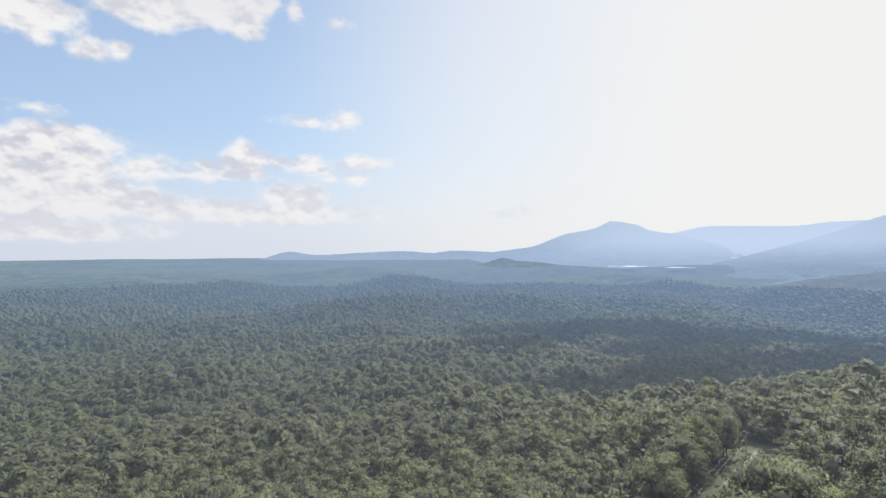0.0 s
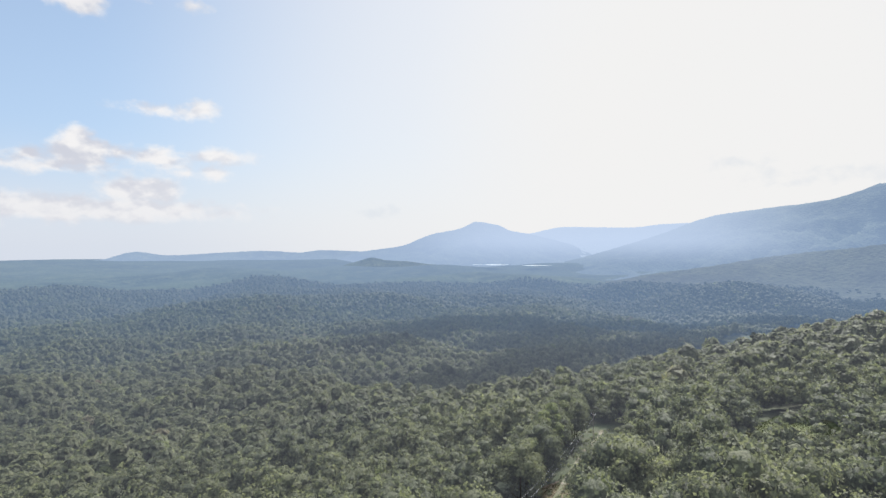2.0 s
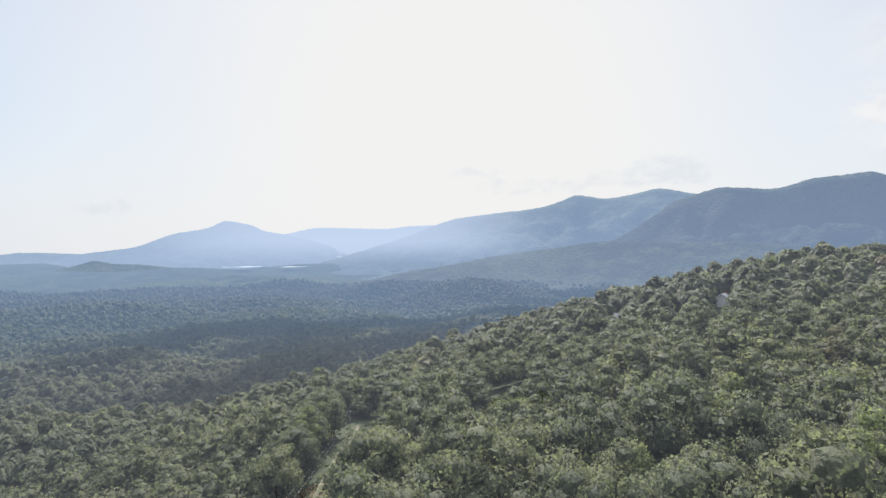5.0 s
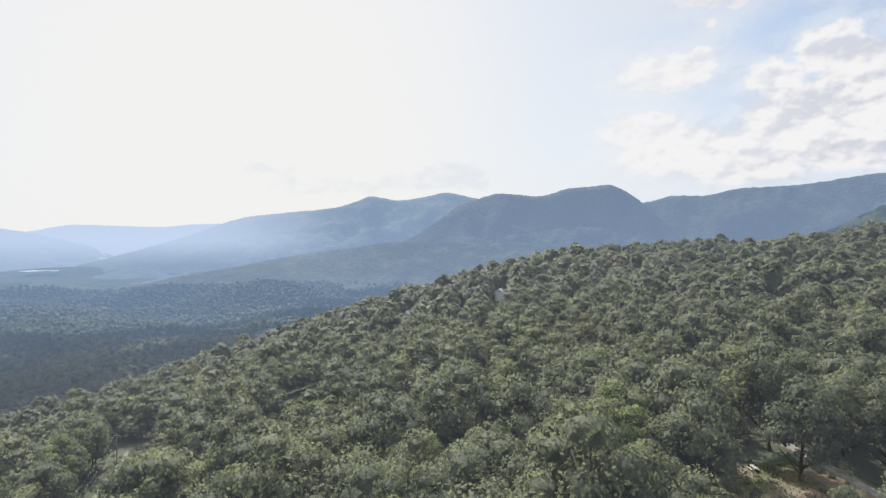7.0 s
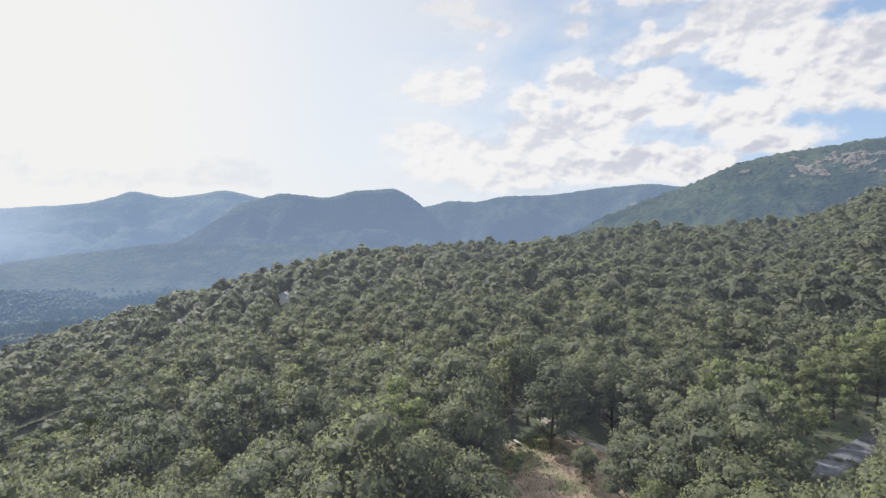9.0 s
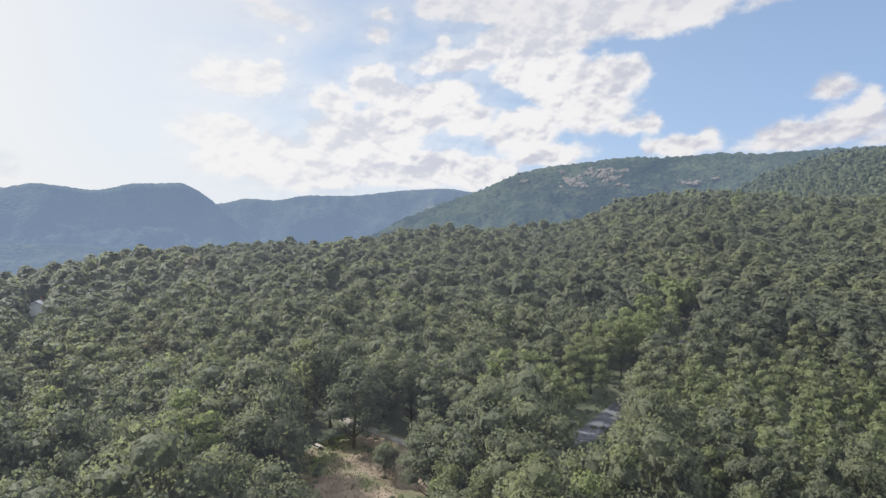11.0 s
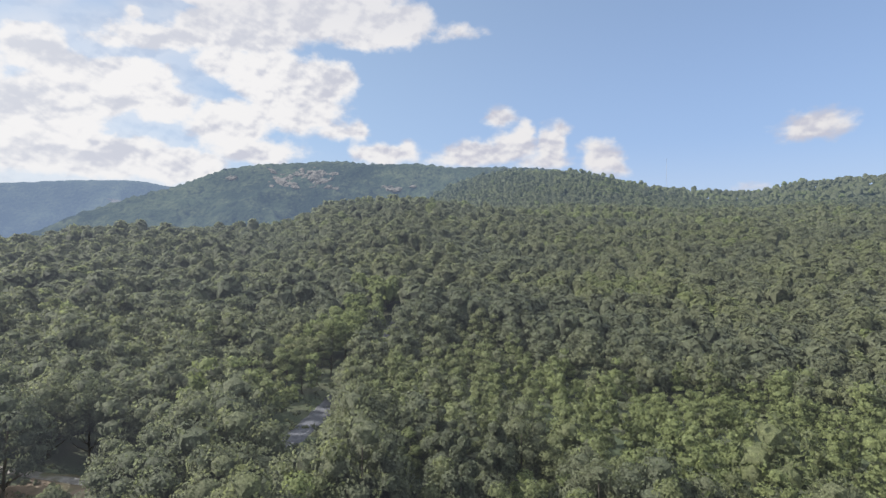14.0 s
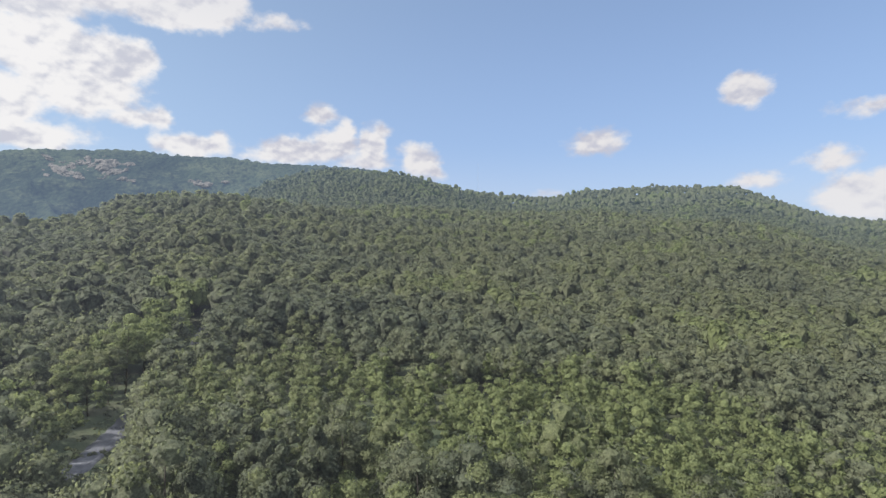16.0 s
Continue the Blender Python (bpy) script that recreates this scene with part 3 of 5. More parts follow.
def crown_cards(rng, count, radius, height, cen, rad, size, spread=0.6):
    """Leaf clumps on the outside of the crown's lobes: corners (count, 4, 3), the crown's foot at z = 0."""
    out, bulge = [], []
    while len(out) < count:
        k = rng.integers(len(cen))
        d = rng.normal(size=3)
        d /= np.linalg.norm(d)
        if d[2] < -0.35:
            continue
        p = cen[k] + d * rad[k] * rng.uniform(0.80, 1.10) * np.array((1, 1, 0.85))
        gap = np.linalg.norm(p - cen, axis=1) / rad
        gap[k] = 9
        if gap.min() < 0.70:
            continue
        nrm = d + rng.normal(size=3) * spread
        nrm /= np.linalg.norm(nrm)
        t = np.cross(nrm, rng.normal(size=3))
        t /= np.linalg.norm(t)
        b = np.cross(nrm, t)
        s = size * rng.uniform(0.65, 1.35)
        u = rng.uniform(0.55, 1.0, 4)
        bulge.append(swell(p, d, nrm, radius, height))
        out.append([p + t * s * u[0], p + b * s * 0.8 * u[1], p - t * s * u[2], p - b * s * 0.8 * u[3]])
    return np.array(out), np.array(bulge)


def crown_bodies(rng, radius, height, cen, rad, detail, fill=0.70):
    """The dense inner foliage of each lobe: places, triangles, outward directions."""
    bm = bmesh.new()
    bmesh.ops.create_icosphere(bm, subdivisions=detail, radius=1.0)
    unit = np.array([v.co[:] for v in bm.verts])
    faces = np.array([[v.index for v in f.verts] for f in bm.faces])
    bm.free()
    co, tri, nr, total = [], [], [], 0
    for k in range(len(cen)):
        turn = rng.uniform(0, 6.28)
        d = unit @ np.array(((math.cos(turn), -math.sin(turn), 0), (math.sin(turn), math.cos(turn), 0), (0, 0, 1)))
        p = cen[k] + d * rad[k] * fill * rng.uniform(0.86, 1.10, (len(d), 1)) * (1, 1, 0.85)
        mid = p[faces].mean(1)
        gap = np.linalg.norm(mid[:, None] - cen[None], axis=2) / rad
        gap[:, k] = 9
        keep = faces[(gap.min(1) > 0.60) & (d[faces].mean(1)[:, 2] > -0.62)]
        used = np.unique(keep)
        number = np.zeros(len(d), np.int64)
        number[used] = np.arange(len(used))
        co.append(p[used])
        nr.append(swell(p[used], d[used], d[used], radius, height))
        tri.append(number[keep] + total)
        total += len(used)
    return np.concatenate(co), np.concatenate(tri), np.concatenate(nr)


def crown_dome(rng, kind, sides, cards, size):
    """A crown far off: an uneven dome of a few rings with some leaf clumps on it."""
    R, H, F, L, cone = KINDS[kind]
    top = R * (1.5 if cone else 1.0)
    co, nr, tri = [(rng.normal(0, 0.12) * R, rng.normal(0, 0.12) * R, H - 0.1 * top)], [(0, 0, 1)], []
    rings = ((0.50, 0.20), (0.92, 0.60), (1.0, 1.15), (0.75, 2.0)) if sides > 6 else ((0.50, 0.22), (0.92, 0.62), (0.95, 1.3)) if sides > 5 else ((0.62, 0.30), (1.0, 1.1))
    for j, (wide, down) in enumerate(rings):
        for i in range(sides):
            a = 2 * math.pi * (i + 0.5 * j) / sides + rng.normal(0, 0.12)
            k = rng.uniform(0.72, 1.2)
            k *= 0.9
            co.append((math.cos(a) * R * wide * k, math.sin(a) * R * wide * k, H - top * down * rng.uniform(0.7, 1.3)))
            f = np.array((math.cos(a) * wide * 0.7, math.sin(a) * wide * 0.7, 1.5 - 0.6 * down)) + rng.normal(size=3) * 0.28
            nr.append(f / np.linalg.norm(f))
            b, c = 1 + j * sides + i, 1 + j * sides + (i + 1) % sides
            if j == 0:
                tri.append((0, b, c))
            else:
                tri += [(b - sides, b, c - sides), (c - sides, b, c)]
    co, nr, tri = np.array(co), np.array(nr), np.array(tri)
    base = len(co)
    for k in range(cards):
        a, t = rng.uniform(0, 2 * math.pi), rng.uniform(0.05, 1.0)
        d = np.array((math.cos(a) * t, math.sin(a) * t, math.sqrt(max(0.05, 1 - t * t))))
        p = np.array((0, 0, H - top)) + d * (R, R, top) * rng.uniform(0.84, 1.10)
        u = np.cross(d, rng.normal(size=3))
        u /= np.linalg.norm(u)
        v = np.cross(d + rng.normal(size=3) * 0.4, u)
        s = size * rng.uniform(0.6, 1.3)
        co = np.vstack([co, p + u * s, p + v * s * 0.8, p - u * s * 0.6 - v * s * 0.7])
        f = d * 0.7 + (0, 0, 1.0) + rng.normal(size=3) * 0.5
        f /= np.linalg.norm(f)
        nr = np.vstack([nr, f, f, f])
        tri = np.vstack([tri, (base + 3 * k, base + 3 * k + 1, base + 3 * k + 2)])
    return co + (0, 0, F), tri, nr


def crown_model(rng, kind, cards, size, lobes, detail, quads=False):
    """A crown: leaf clumps round dense lobes. Places, triangles and outward normals."""
    if lobes == 1:
        return crown_dome(rng, kind, detail, cards, size)
    R, H, F, L, cone = KINDS[kind]
    cen, rad = crown_lobes(rng, R, H, lobes or L, cone)
    q, bulge = crown_cards(rng, cards, R, H, cen, rad, size)
    if quads:
        co, nr = q.reshape(-1, 3), np.repeat(bulge, 4, 0)
        c = np.arange(len(q))[:, None] * 4
        tri = np.concatenate([c + (0, 1, 2), c + (0, 2, 3)])
    else:
        co, nr = q[:, (0, 1, 3)].reshape(-1, 3), np.repeat(bulge, 3, 0)
        tri = np.arange(len(co)).reshape(-1, 3)
    if detail:
        b, f, d = crown_bodies(rng, R, H, cen, rad, detail, 0.66)
        tri = np.vstack([tri, f + len(co)])
        co, nr = np.vstack([co, b]), np.vstack([nr, d])
    return co + (0, 0, F), tri, nr


# species: crown radius, crown height, foot of the crown over the ground, lobes, conical
KINDS = {"oak_tree": (5.3, 13.0, 1.8, 17, False), "hickory_tree": (4.5, 13.0, 3.0, 15, False), "tulip_tree": (3.5, 14.8, 2.8, 15, False),
         "pine_tree": (3.0, 10.5, 6.0, 8, True), "sapling_tree": (2.6, 5.5, 1.8, 7, False)}
LABELS = {"oak_tree": "broad oak with a dense dull green crown", "hickory_tree": "tall hickory with a rounded green crown",
          "tulip_tree": "slender tulip tree with a bright green crown", "pine_tree": "narrow pine with a pointed dark crown",
          "sapling_tree": "young bushy tree in fresh green leaf"}
SHARE = ["oak_tree"] * 9 + ["hickory_tree"] * 6 + ["tulip_tree"] * 3 + ["pine_tree"] * 1 + ["sapling_tree"] * 2


def templates(seed, count, size, each):
    rng = np.random.default_rng(seed)
    return {k: [crown_model(rng, k, int(count * (0.6 if k == "sapling_tree" else 1.0)), size * (0.85 if k == "sapling_tree" else 1.0), 0, 1, True) for _ in range(each)]
            for k in KINDS}


def inside(x, y, ovals):
    free = np.zeros(np.shape(x), bool)
    for a, d, wide, deep, turn in ovals:
        cx, cy, _ = spot(a, d)
        c, q = math.cos(radians(turn)), math.sin(radians(turn))
        u, v = ((x - cx) * c - (y - cy) * q) / wide, ((x - cx) * q + (y - cy) * c) / deep
        free |= u * u + v * v < 1
    return free


def along(path, step=2.0):
    """Places every few metres on a smooth line through azimuth and distance pairs."""
    p = np.array([spot(a, d)[:2] for a, d in path])
    out = []
    for k in range(len(p) - 1):
        a, b = p[max(k - 1, 0)], p[min(k + 2, len(p) - 1)]
        m0, m1 = (p[k + 1] - a) / 2, (b - p[k]) / 2
        for t in np.arange(0, 1, step / np.linalg.norm(p[k + 1] - p[k])):
            out.append((2 * t**3 - 3 * t**2 + 1) * p[k] + (t**3 - 2 * t**2 + t) * m0 + (3 * t**2 - 2 * t**3) * p[k + 1] + (t**3 - t**2) * m1)
    return np.array(out + [p[-1]])


LANE = [(114.5, 140), (117, 154), (119, 170), (121, 190), (123.5, 218), (125.6, 250), (127, 290)]
TRACK = [(17, 96), (22, 122), (25.5, 145), (27.6, 175), (29.1, 208), (29.7, 236)]
DRIVE = [(89, 152), (92, 144), (95.2, 137), (98.2, 131), (102, 125), (107, 119)]


def open_ground(x, y):
    """True where no tree stands: the clearing, the lane, the track and the yards."""
    x, y = np.asarray(x, float), np.asarray(y, float)
    free = inside(x, y, GAPS)
    # the open side of the cut
    q = along(TRACK, 3.0)
    u = np.gradient(q, axis=0)
    u /= np.linalg.norm(u, axis=1)[:, None]
    for px, py in q + np.stack([u[:, 1], -u[:, 0]], 1) * 5.0:
        free |= (x - px) ** 2 + (y - py) ** 2 < 5.6 ** 2
    for path, wide in ((LANE[:3], 4.8), (LANE[2:], 3.0), (TRACK, 7.0), (DRIVE, 3.8)):
        q = along(path, 3.0)
        for px, py in q:
            free |= (x - px) ** 2 + (y - py) ** 2 < wide * wide
    return free


# openings and low growth: azimuth, distance, half width, half depth, turn
GAPS = [(91.3, 101, 14.0, 31, 91.3), (96, 114, 10.0, 17, 96), (117.0, 140, 8.0, 20, 117.0), (88, 122, 3.6, 14, 88), (45.5, 205, 11.0, 17, 45.5), (65.6, 300, 7.0, 52, 65.6), (59.5, 126, 3.6, 36, 59.5),
        (56.3, 305, 5.0, 34, 56.3), (61.5, 299, 3.4, 42, 61.5), (27, 272, 3.6, 50, 27), (-26, 603, 8, 80, -26), (25, 138, 4.5, 10, 25), (49.6, 187, 3.6, 33, 49.6)]
LOW = [(118, 132, 8, 26, 118), (45.5, 168, 17, 22, 45), (24, 108, 9, 22, 24), (27, 165, 6, 20, 27), (95, 96, 9, 18, 95)]
# trees that stand out: azimuth, distance, kind, size, tint
MARKS = [(115.5, 178, "tulip_tree", 1.15, 0.82), (117.0, 186, "tulip_tree", 1.2, 0.85), (118.4, 195, "tulip_tree", 1.1, 0.80), (119.8, 204, "tulip_tree", 1.2, 0.84), (121.3, 213, "tulip_tree", 1.15, 0.82),
         (87.9, 137, "tulip_tree", 1.15, 0.80), (92.7, 127, "oak_tree", 1.36, 0.35), (95.6, 146, "oak_tree", 1.3, 0.4), (90.3, 140, "oak_tree", 1.1, 0.3), (98.6, 141, "hickory_tree", 1.15, 0.45), (78.6, 152, "tulip_tree", 0.95, 0.84), (80.4, 154, "tulip_tree", 1.0, 0.82),
         (83.2, 118, "oak_tree", 1.25, 0.30), (79.6, 121, "oak_tree", 1.15, 0.45), (76, 116, "hickory_tree", 1.1, 0.40), (95.8, 112, "sapling_tree", 0.95, 0.72),
         (42.9, 326, "pine_tree", 1.42, 0.62), (44.7, 330, "pine_tree", 1.36, 0.60), (84.8, 105, "oak_tree", 0.95, 0.45), (101.2, 101, "oak_tree", 0.9, 0.5),
         (45.0, 205, "sapling_tree", 0.55, 0.8), (47.5, 198, "sapling_tree", 0.5, 0.8), (46.4, 188, "sapling_tree", 0.6, 0.8), (25.8, 300, "tulip_tree", 1.15, 0.84), (31.5, 292, "oak_tree", 1.25, 0.20), (33.0, 300, "oak_tree", 1.2, 0.15)]


# the wall of tall trees along one side of the cut that the track follows
for k, (x, y) in enumerate(along(TRACK, 6.5)):
    a, b = along(TRACK, 6.5)[max(k - 1, 0)], along(TRACK, 6.5)[min(k + 1, len(along(TRACK, 6.5)) - 1)]
    u = (b - a) / np.linalg.norm(b - a)
    x, y = x - u[1] * 8.6, y + u[0] * 8.6
    if 138 < math.hypot(x, y) < 226:
        MARKS.append((math.degrees(math.atan2(x, y)), math.hypot(x, y), ("hickory_tree", "tulip_tree", "oak_tree")[k % 3], 0.86 + 0.08 * (k % 4 == 1), 0.20 + 0.1 * (k % 3)))


def plant():
    """Places of all trees: x, y, z, size, kind, tint."""
    rng = np.random.default_rng(11)
    found = []
    for r0, r1, gap in ((26, 260, 6.7), (260, 640, 6.6), (640, 1250, 7.8), (1250, 2300, 10.8)):
        k = int(r1 / gap / 0.87) + 2
        i, j = np.meshgrid(np.arange(-k, k + 1), np.arange(-k, k + 1), indexing="ij")
        x = (i + 0.5 * (j % 2)) * gap + rng.uniform(-0.42, 0.42, i.shape) * gap
        y = j * gap * 0.87 + rng.uniform(-0.42, 0.42, i.shape) * gap
        x, y = x.ravel(), y.ravel()
        r, az = np.hypot(x, y), np.degrees(np.arctan2(x, y)) % 360
        seen = (az < 194) | (az > 315)
        seen &= ~((az > 30) & (az < 118) & (r > around(SLOPE, 3, az) + 75) & (r < 640))
        keep = (r >= r0) & (r < r1) & seen
        if r0 > 500:
            hill = (az > 108) & (az < 200)
            keep &= (hill & (r < 1800)) | (~hill & ~((az > 56) & (az < 200)) & (r < 2200))
            keep &= hill | (az > 200) | (r > np.interp(az, [29, 30, 36, 43, 52, 60], [0, 590, 740, 980, 1400, 2200]))
        found.append(np.stack([x[keep], y[keep]], 1))
    p = np.concatenate(found)
    p = p[~open_ground(p[:, 0], p[:, 1])]
    for a, d, k, g, t in MARKS:
        x, y, _ = spot(a, d)
        p = p[np.hypot(p[:, 0] - x, p[:, 1] - y) > 5.5 * g]
    z = ground(p[:, 0], p[:, 1]) + rng.uniform(-2.2, 1.3, len(p))
    stand = waves(p[:, 0], p[:, 1], 130, 32)
    size = np.clip(rng.normal(0.95, 0.16, len(p)), 0.6, 1.4)
    tint = np.clip(rng.uniform(0, 1, len(p)) * 0.26 + 0.20 * stand + 0.30 + 0.30 * (rng.uniform(0, 1, len(p)) > 0.95), 0, 1)
    kind = rng.integers(0, len(SHARE), len(p))
    kind = np.where((kind == 18) & (rng.uniform(0, 1, len(p)) < 0.8), 12, kind)
    az, r = np.degrees(np.arctan2(p[:, 0], p[:, 1])) % 360, np.hypot(p[:, 0], p[:, 1])
    # beyond the lane stand young narrow trees, along it bright ones
    margin = 226 + 26 * waves(p[:, 0], p[:, 1], 90, 18)
    young = (az > 124) & (az < 200) & (r < margin) & (rng.uniform(0, 1, len(p)) < 0.92)
    tint = np.where((az > 116) & (az < 165) & (r > margin) & (r < margin + 110), np.clip(tint - 0.16, 0.02, 1), tint)
    kind = np.where(young, rng.choice([15, 16, 17, 12, 19, 18], len(p)), kind)
    tint = np.where(young, np.clip(0.60 + 0.3 * tint, 0, 0.84), tint)
    size = np.where(young, size * 0.8, size)
    edge = along(LANE, 6.0)
    by_lane = np.min([np.hypot(p[:, 0] - x, p[:, 1] - y) for x, y in edge], 0)
    lane_az = np.interp(r, [d for a, d in LANE], [a for a, d in LANE])
    bright = (by_lane < 22) & (az < lane_az) & (az > 106) & (r > 145) & (r < 300) & (rng.uniform(0, 1, len(p)) < 0.85)
    kind = np.where(bright, 15, kind)
    tint = np.where(bright, rng.uniform(0.80, 0.91, len(p)), tint)
    tint = np.where((az > 118) & (az < 200), np.clip(tint + np.interp(az, [118, 135, 150], [0.03, 0.04, 0.15]), 0, 0.87), tint)
    # farther off the old woods close: broad crowns of even height
    old = (r > 255) & ~young & ~bright
    kind = np.where(old & (kind >= 15) & (rng.uniform(0, 1, len(p)) < 0.85), rng.integers(0, 15, len(p)), kind)
    size = np.where(r > 255, 1.0 + 0.9 * (size - 1.0), size)
    z = np.where(r > 255, z - 0.45 * (z - ground(p[:, 0], p[:, 1])) - 0.8, z)
    # below the lane the trees are half grown
    size = np.where(inside(p[:, 0], p[:, 1], [(117.6, 112, 9, 22, 117.6)]), np.minimum(size, 0.62), size)
    size = np.where((az > 90) & (az < 105) & (r < 116), np.minimum(size, 0.78), size)
    # beside the cut, on its open side, the growth is young
    for x, y in along(TRACK, 5.0):
        a = np.degrees(math.atan2(x, y))
        beside = (np.hypot(p[:, 0] - x, p[:, 1] - y) < 15) & (az > a - 1) & (az < 60) & (r > 96)
        size = np.where(beside, np.minimum(size, 0.58), size)
    low = inside(p[:, 0], p[:, 1], LOW)
    kind = np.where(low, rng.choice([19, 20], len(p)), kind)
    size = np.where(low, np.clip(size, 0.6, 1.0) * 0.62, size)
    for a, d, k, g, t in MARKS:
        x, y, _ = spot(a, d)
        p = np.vstack([p, (x, y)])
        z, size, tint = np.append(z, ground(x, y) - 0.3), np.append(size, g), np.append(tint, t)
        kind = np.append(kind, SHARE.index(k))
    return p, z, size, kind, tint


def joined(name, p, z, size, kind, tint, cards, csize, lobes, detail, mat, label, seed):
    """Many crowns as one mesh."""
    rng = np.random.default_rng(seed)
    turn = rng.uniform(0, 2 * np.pi, len(p))
    tall = rng.uniform(0.88, 1.15, len(p))
    pick = rng.integers(0, 6, len(p))
    co, tr, tn, bn, total = [], [], [], [], 0
    temps = {k: [crown_model(rng, k, cards, csize, lobes, detail) for _ in range(6)] for k in KINDS}
    for s, k in enumerate(SHARE):
        for v, (tm, tri, nr) in enumerate(temps[k]):
            sel = np.where((kind == s) & (pick == v))[0]
            if not len(sel):
                continue
            c, q, g = np.cos(turn[sel])[:, None], np.sin(turn[sel])[:, None], size[sel][:, None]
            co.append(np.stack([(tm[None, :, 0] * c - tm[None, :, 1] * q) * g + p[sel, 0][:, None], (tm[None, :, 0] * q + tm[None, :, 1] * c) * g + p[sel, 1][:, None],
                                tm[None, :, 2] * g * tall[sel][:, None] + z[sel][:, None]], -1).reshape(-1, 3))
            bn.append(np.stack([nr[None, :, 0] * c - nr[None, :, 1] * q, nr[None, :, 0] * q + nr[None, :, 1] * c, np.broadcast_to(nr[None, :, 2], (len(sel), len(nr)))], -1).reshape(-1, 3))
            tn.append(np.repeat(tint[sel], len(tm)))
            tr.append((tri[None] + (total + np.arange(len(sel)) * len(tm))[:, None, None]).reshape(-1, 3))
            total += len(sel) * len(tm)
    ob = sheet(name, np.concatenate(co), np.concatenate(tr), [mat], smooth=False)
    ob.data.attributes.new("tint", "FLOAT", "POINT").data.foreach_set("value", np.concatenate(tn).astype(np.float32))
    ob.data.attributes.new("bulge", "FLOAT_VECTOR", "POINT").data.foreach_set("vector", np.concatenate(bn).astype(np.float32).ravel())
    return tagged(ob, label, "forest", kind="stuff")


def part(name, bm, mat, parent, label=""):
    me = bpy.data.meshes.new(name)
    bm.to_mesh(me)
    bm.free()
    me.materials.append(mat)
    ob = new(name, me)
    ob.parent = parent
    return tagged(ob, label)


def tube(bm, points, radii, sides=7):
    """A tapered limb along points."""
    last = None
    for k, (p, r) in enumerate(zip(points, radii)):
        p = Vector(p)
        d = (Vector(points[min(k + 1, len(points) - 1)]) - Vector(points[max(k - 1, 0)])).normalized()
        a = d.orthogonal().normalized()
        b = d.cross(a)
        ring = [bm.verts.new(p + (a * math.cos(2 * math.pi * i / sides) + b * math.sin(2 * math.pi * i / sides)) * r) for i in range(sides)]
        if last:
            for i in range(sides):
                bm.faces.new((last[i], last[(i + 1) % sides], ring[(i + 1) % sides], ring[i]))
        last = ring
    bm.faces.new(last)


def tree(kind, leafage, rng):
    co, tri, bulge = leafage
    R, H, F, L, cone = KINDS[kind]
    root = tagged(new(kind), LABELS[kind], "tree", "trees near the drone")
    bm = bmesh.new()
    g = R / 5.0
    tube(bm, [(0, 0, -1.5), (0, 0, 0.2), (0.12 * g, 0.1, F * 0.6), (0.2 * g, -0.1 * g, F + H * 0.3), (0.1, 0, F + H * 0.75)], [0.42 * g, 0.32 * g, 0.24 * g, 0.16 * g, 0.04])
    for k in range(5):
        a, h = k * 2.4 + rng.uniform(-0.3, 0.3), F * (0.72 + 0.14 * k)
        d = Vector((math.cos(a), math.sin(a), 0))
        tube(bm, [Vector((0.1, 0, h)), d * R * 0.35 + Vector((0, 0, h + 1.1 * g)), d * R * 0.62 + Vector((0, 0, h + 2.4 * g))], [0.13 * g, 0.09 * g, 0.03 * g], 5)
    part("trunk", bm, BARK, root, "grey-brown bark")
    ob = sheet("crown", co, tri, [LEAF_NEAR[kind]], smooth=False)
    ob.data.attributes.new("bulge", "FLOAT_VECTOR", "POINT").data.foreach_set("vector", bulge.astype(np.float32).ravel())
    ob.parent = root
    return root


P, PZ, PS, PK, PT = plant()
PR = np.hypot(P[:, 0], P[:, 1])
order = np.argsort(PR)
# crowns that lie far below the view or behind it need little detail
DIP = np.degrees(np.arctan2(CAM_Z - PZ - 14.0 * PS, PR))
PAZ = np.degrees(np.arctan2(P[:, 0], P[:, 1]))
below = (DIP > 27.5) | ((PAZ > -170) & (PAZ < -43))
single = order[(~below[order]) & (order < len(P) - len(MARKS))][:300 - len(MARKS)]
NEAR = np.concatenate([np.arange(len(P) - len(MARKS), len(P)), single])
is_near = np.zeros(len(P), bool)
is_near[NEAR] = True
rng = np.random.default_rng(21)
models = {k: [tree(k, c, rng) for c in v] for k, v in templates(31, 2700, 0.275, 2).items()}
used = {k: [False] * len(v) for k, v in models.items()}
for i in NEAR:
    k = SHARE[PK[i]]
    v = rng.integers(len(models[k]))
    m = pose(P[i, 0], P[i, 1], PZ[i], rng.uniform(-3, 3), rng.uniform(-3, 3), rng.uniform(0, 360)) @ Matrix.Diagonal((PS[i], PS[i], PS[i] * rng.uniform(0.9, 1.12), 1))
    if used[k][v]:
        copy_thing(models[k][v], m)
    else:
        models[k][v].matrix_basis = m
        used[k][v] = True
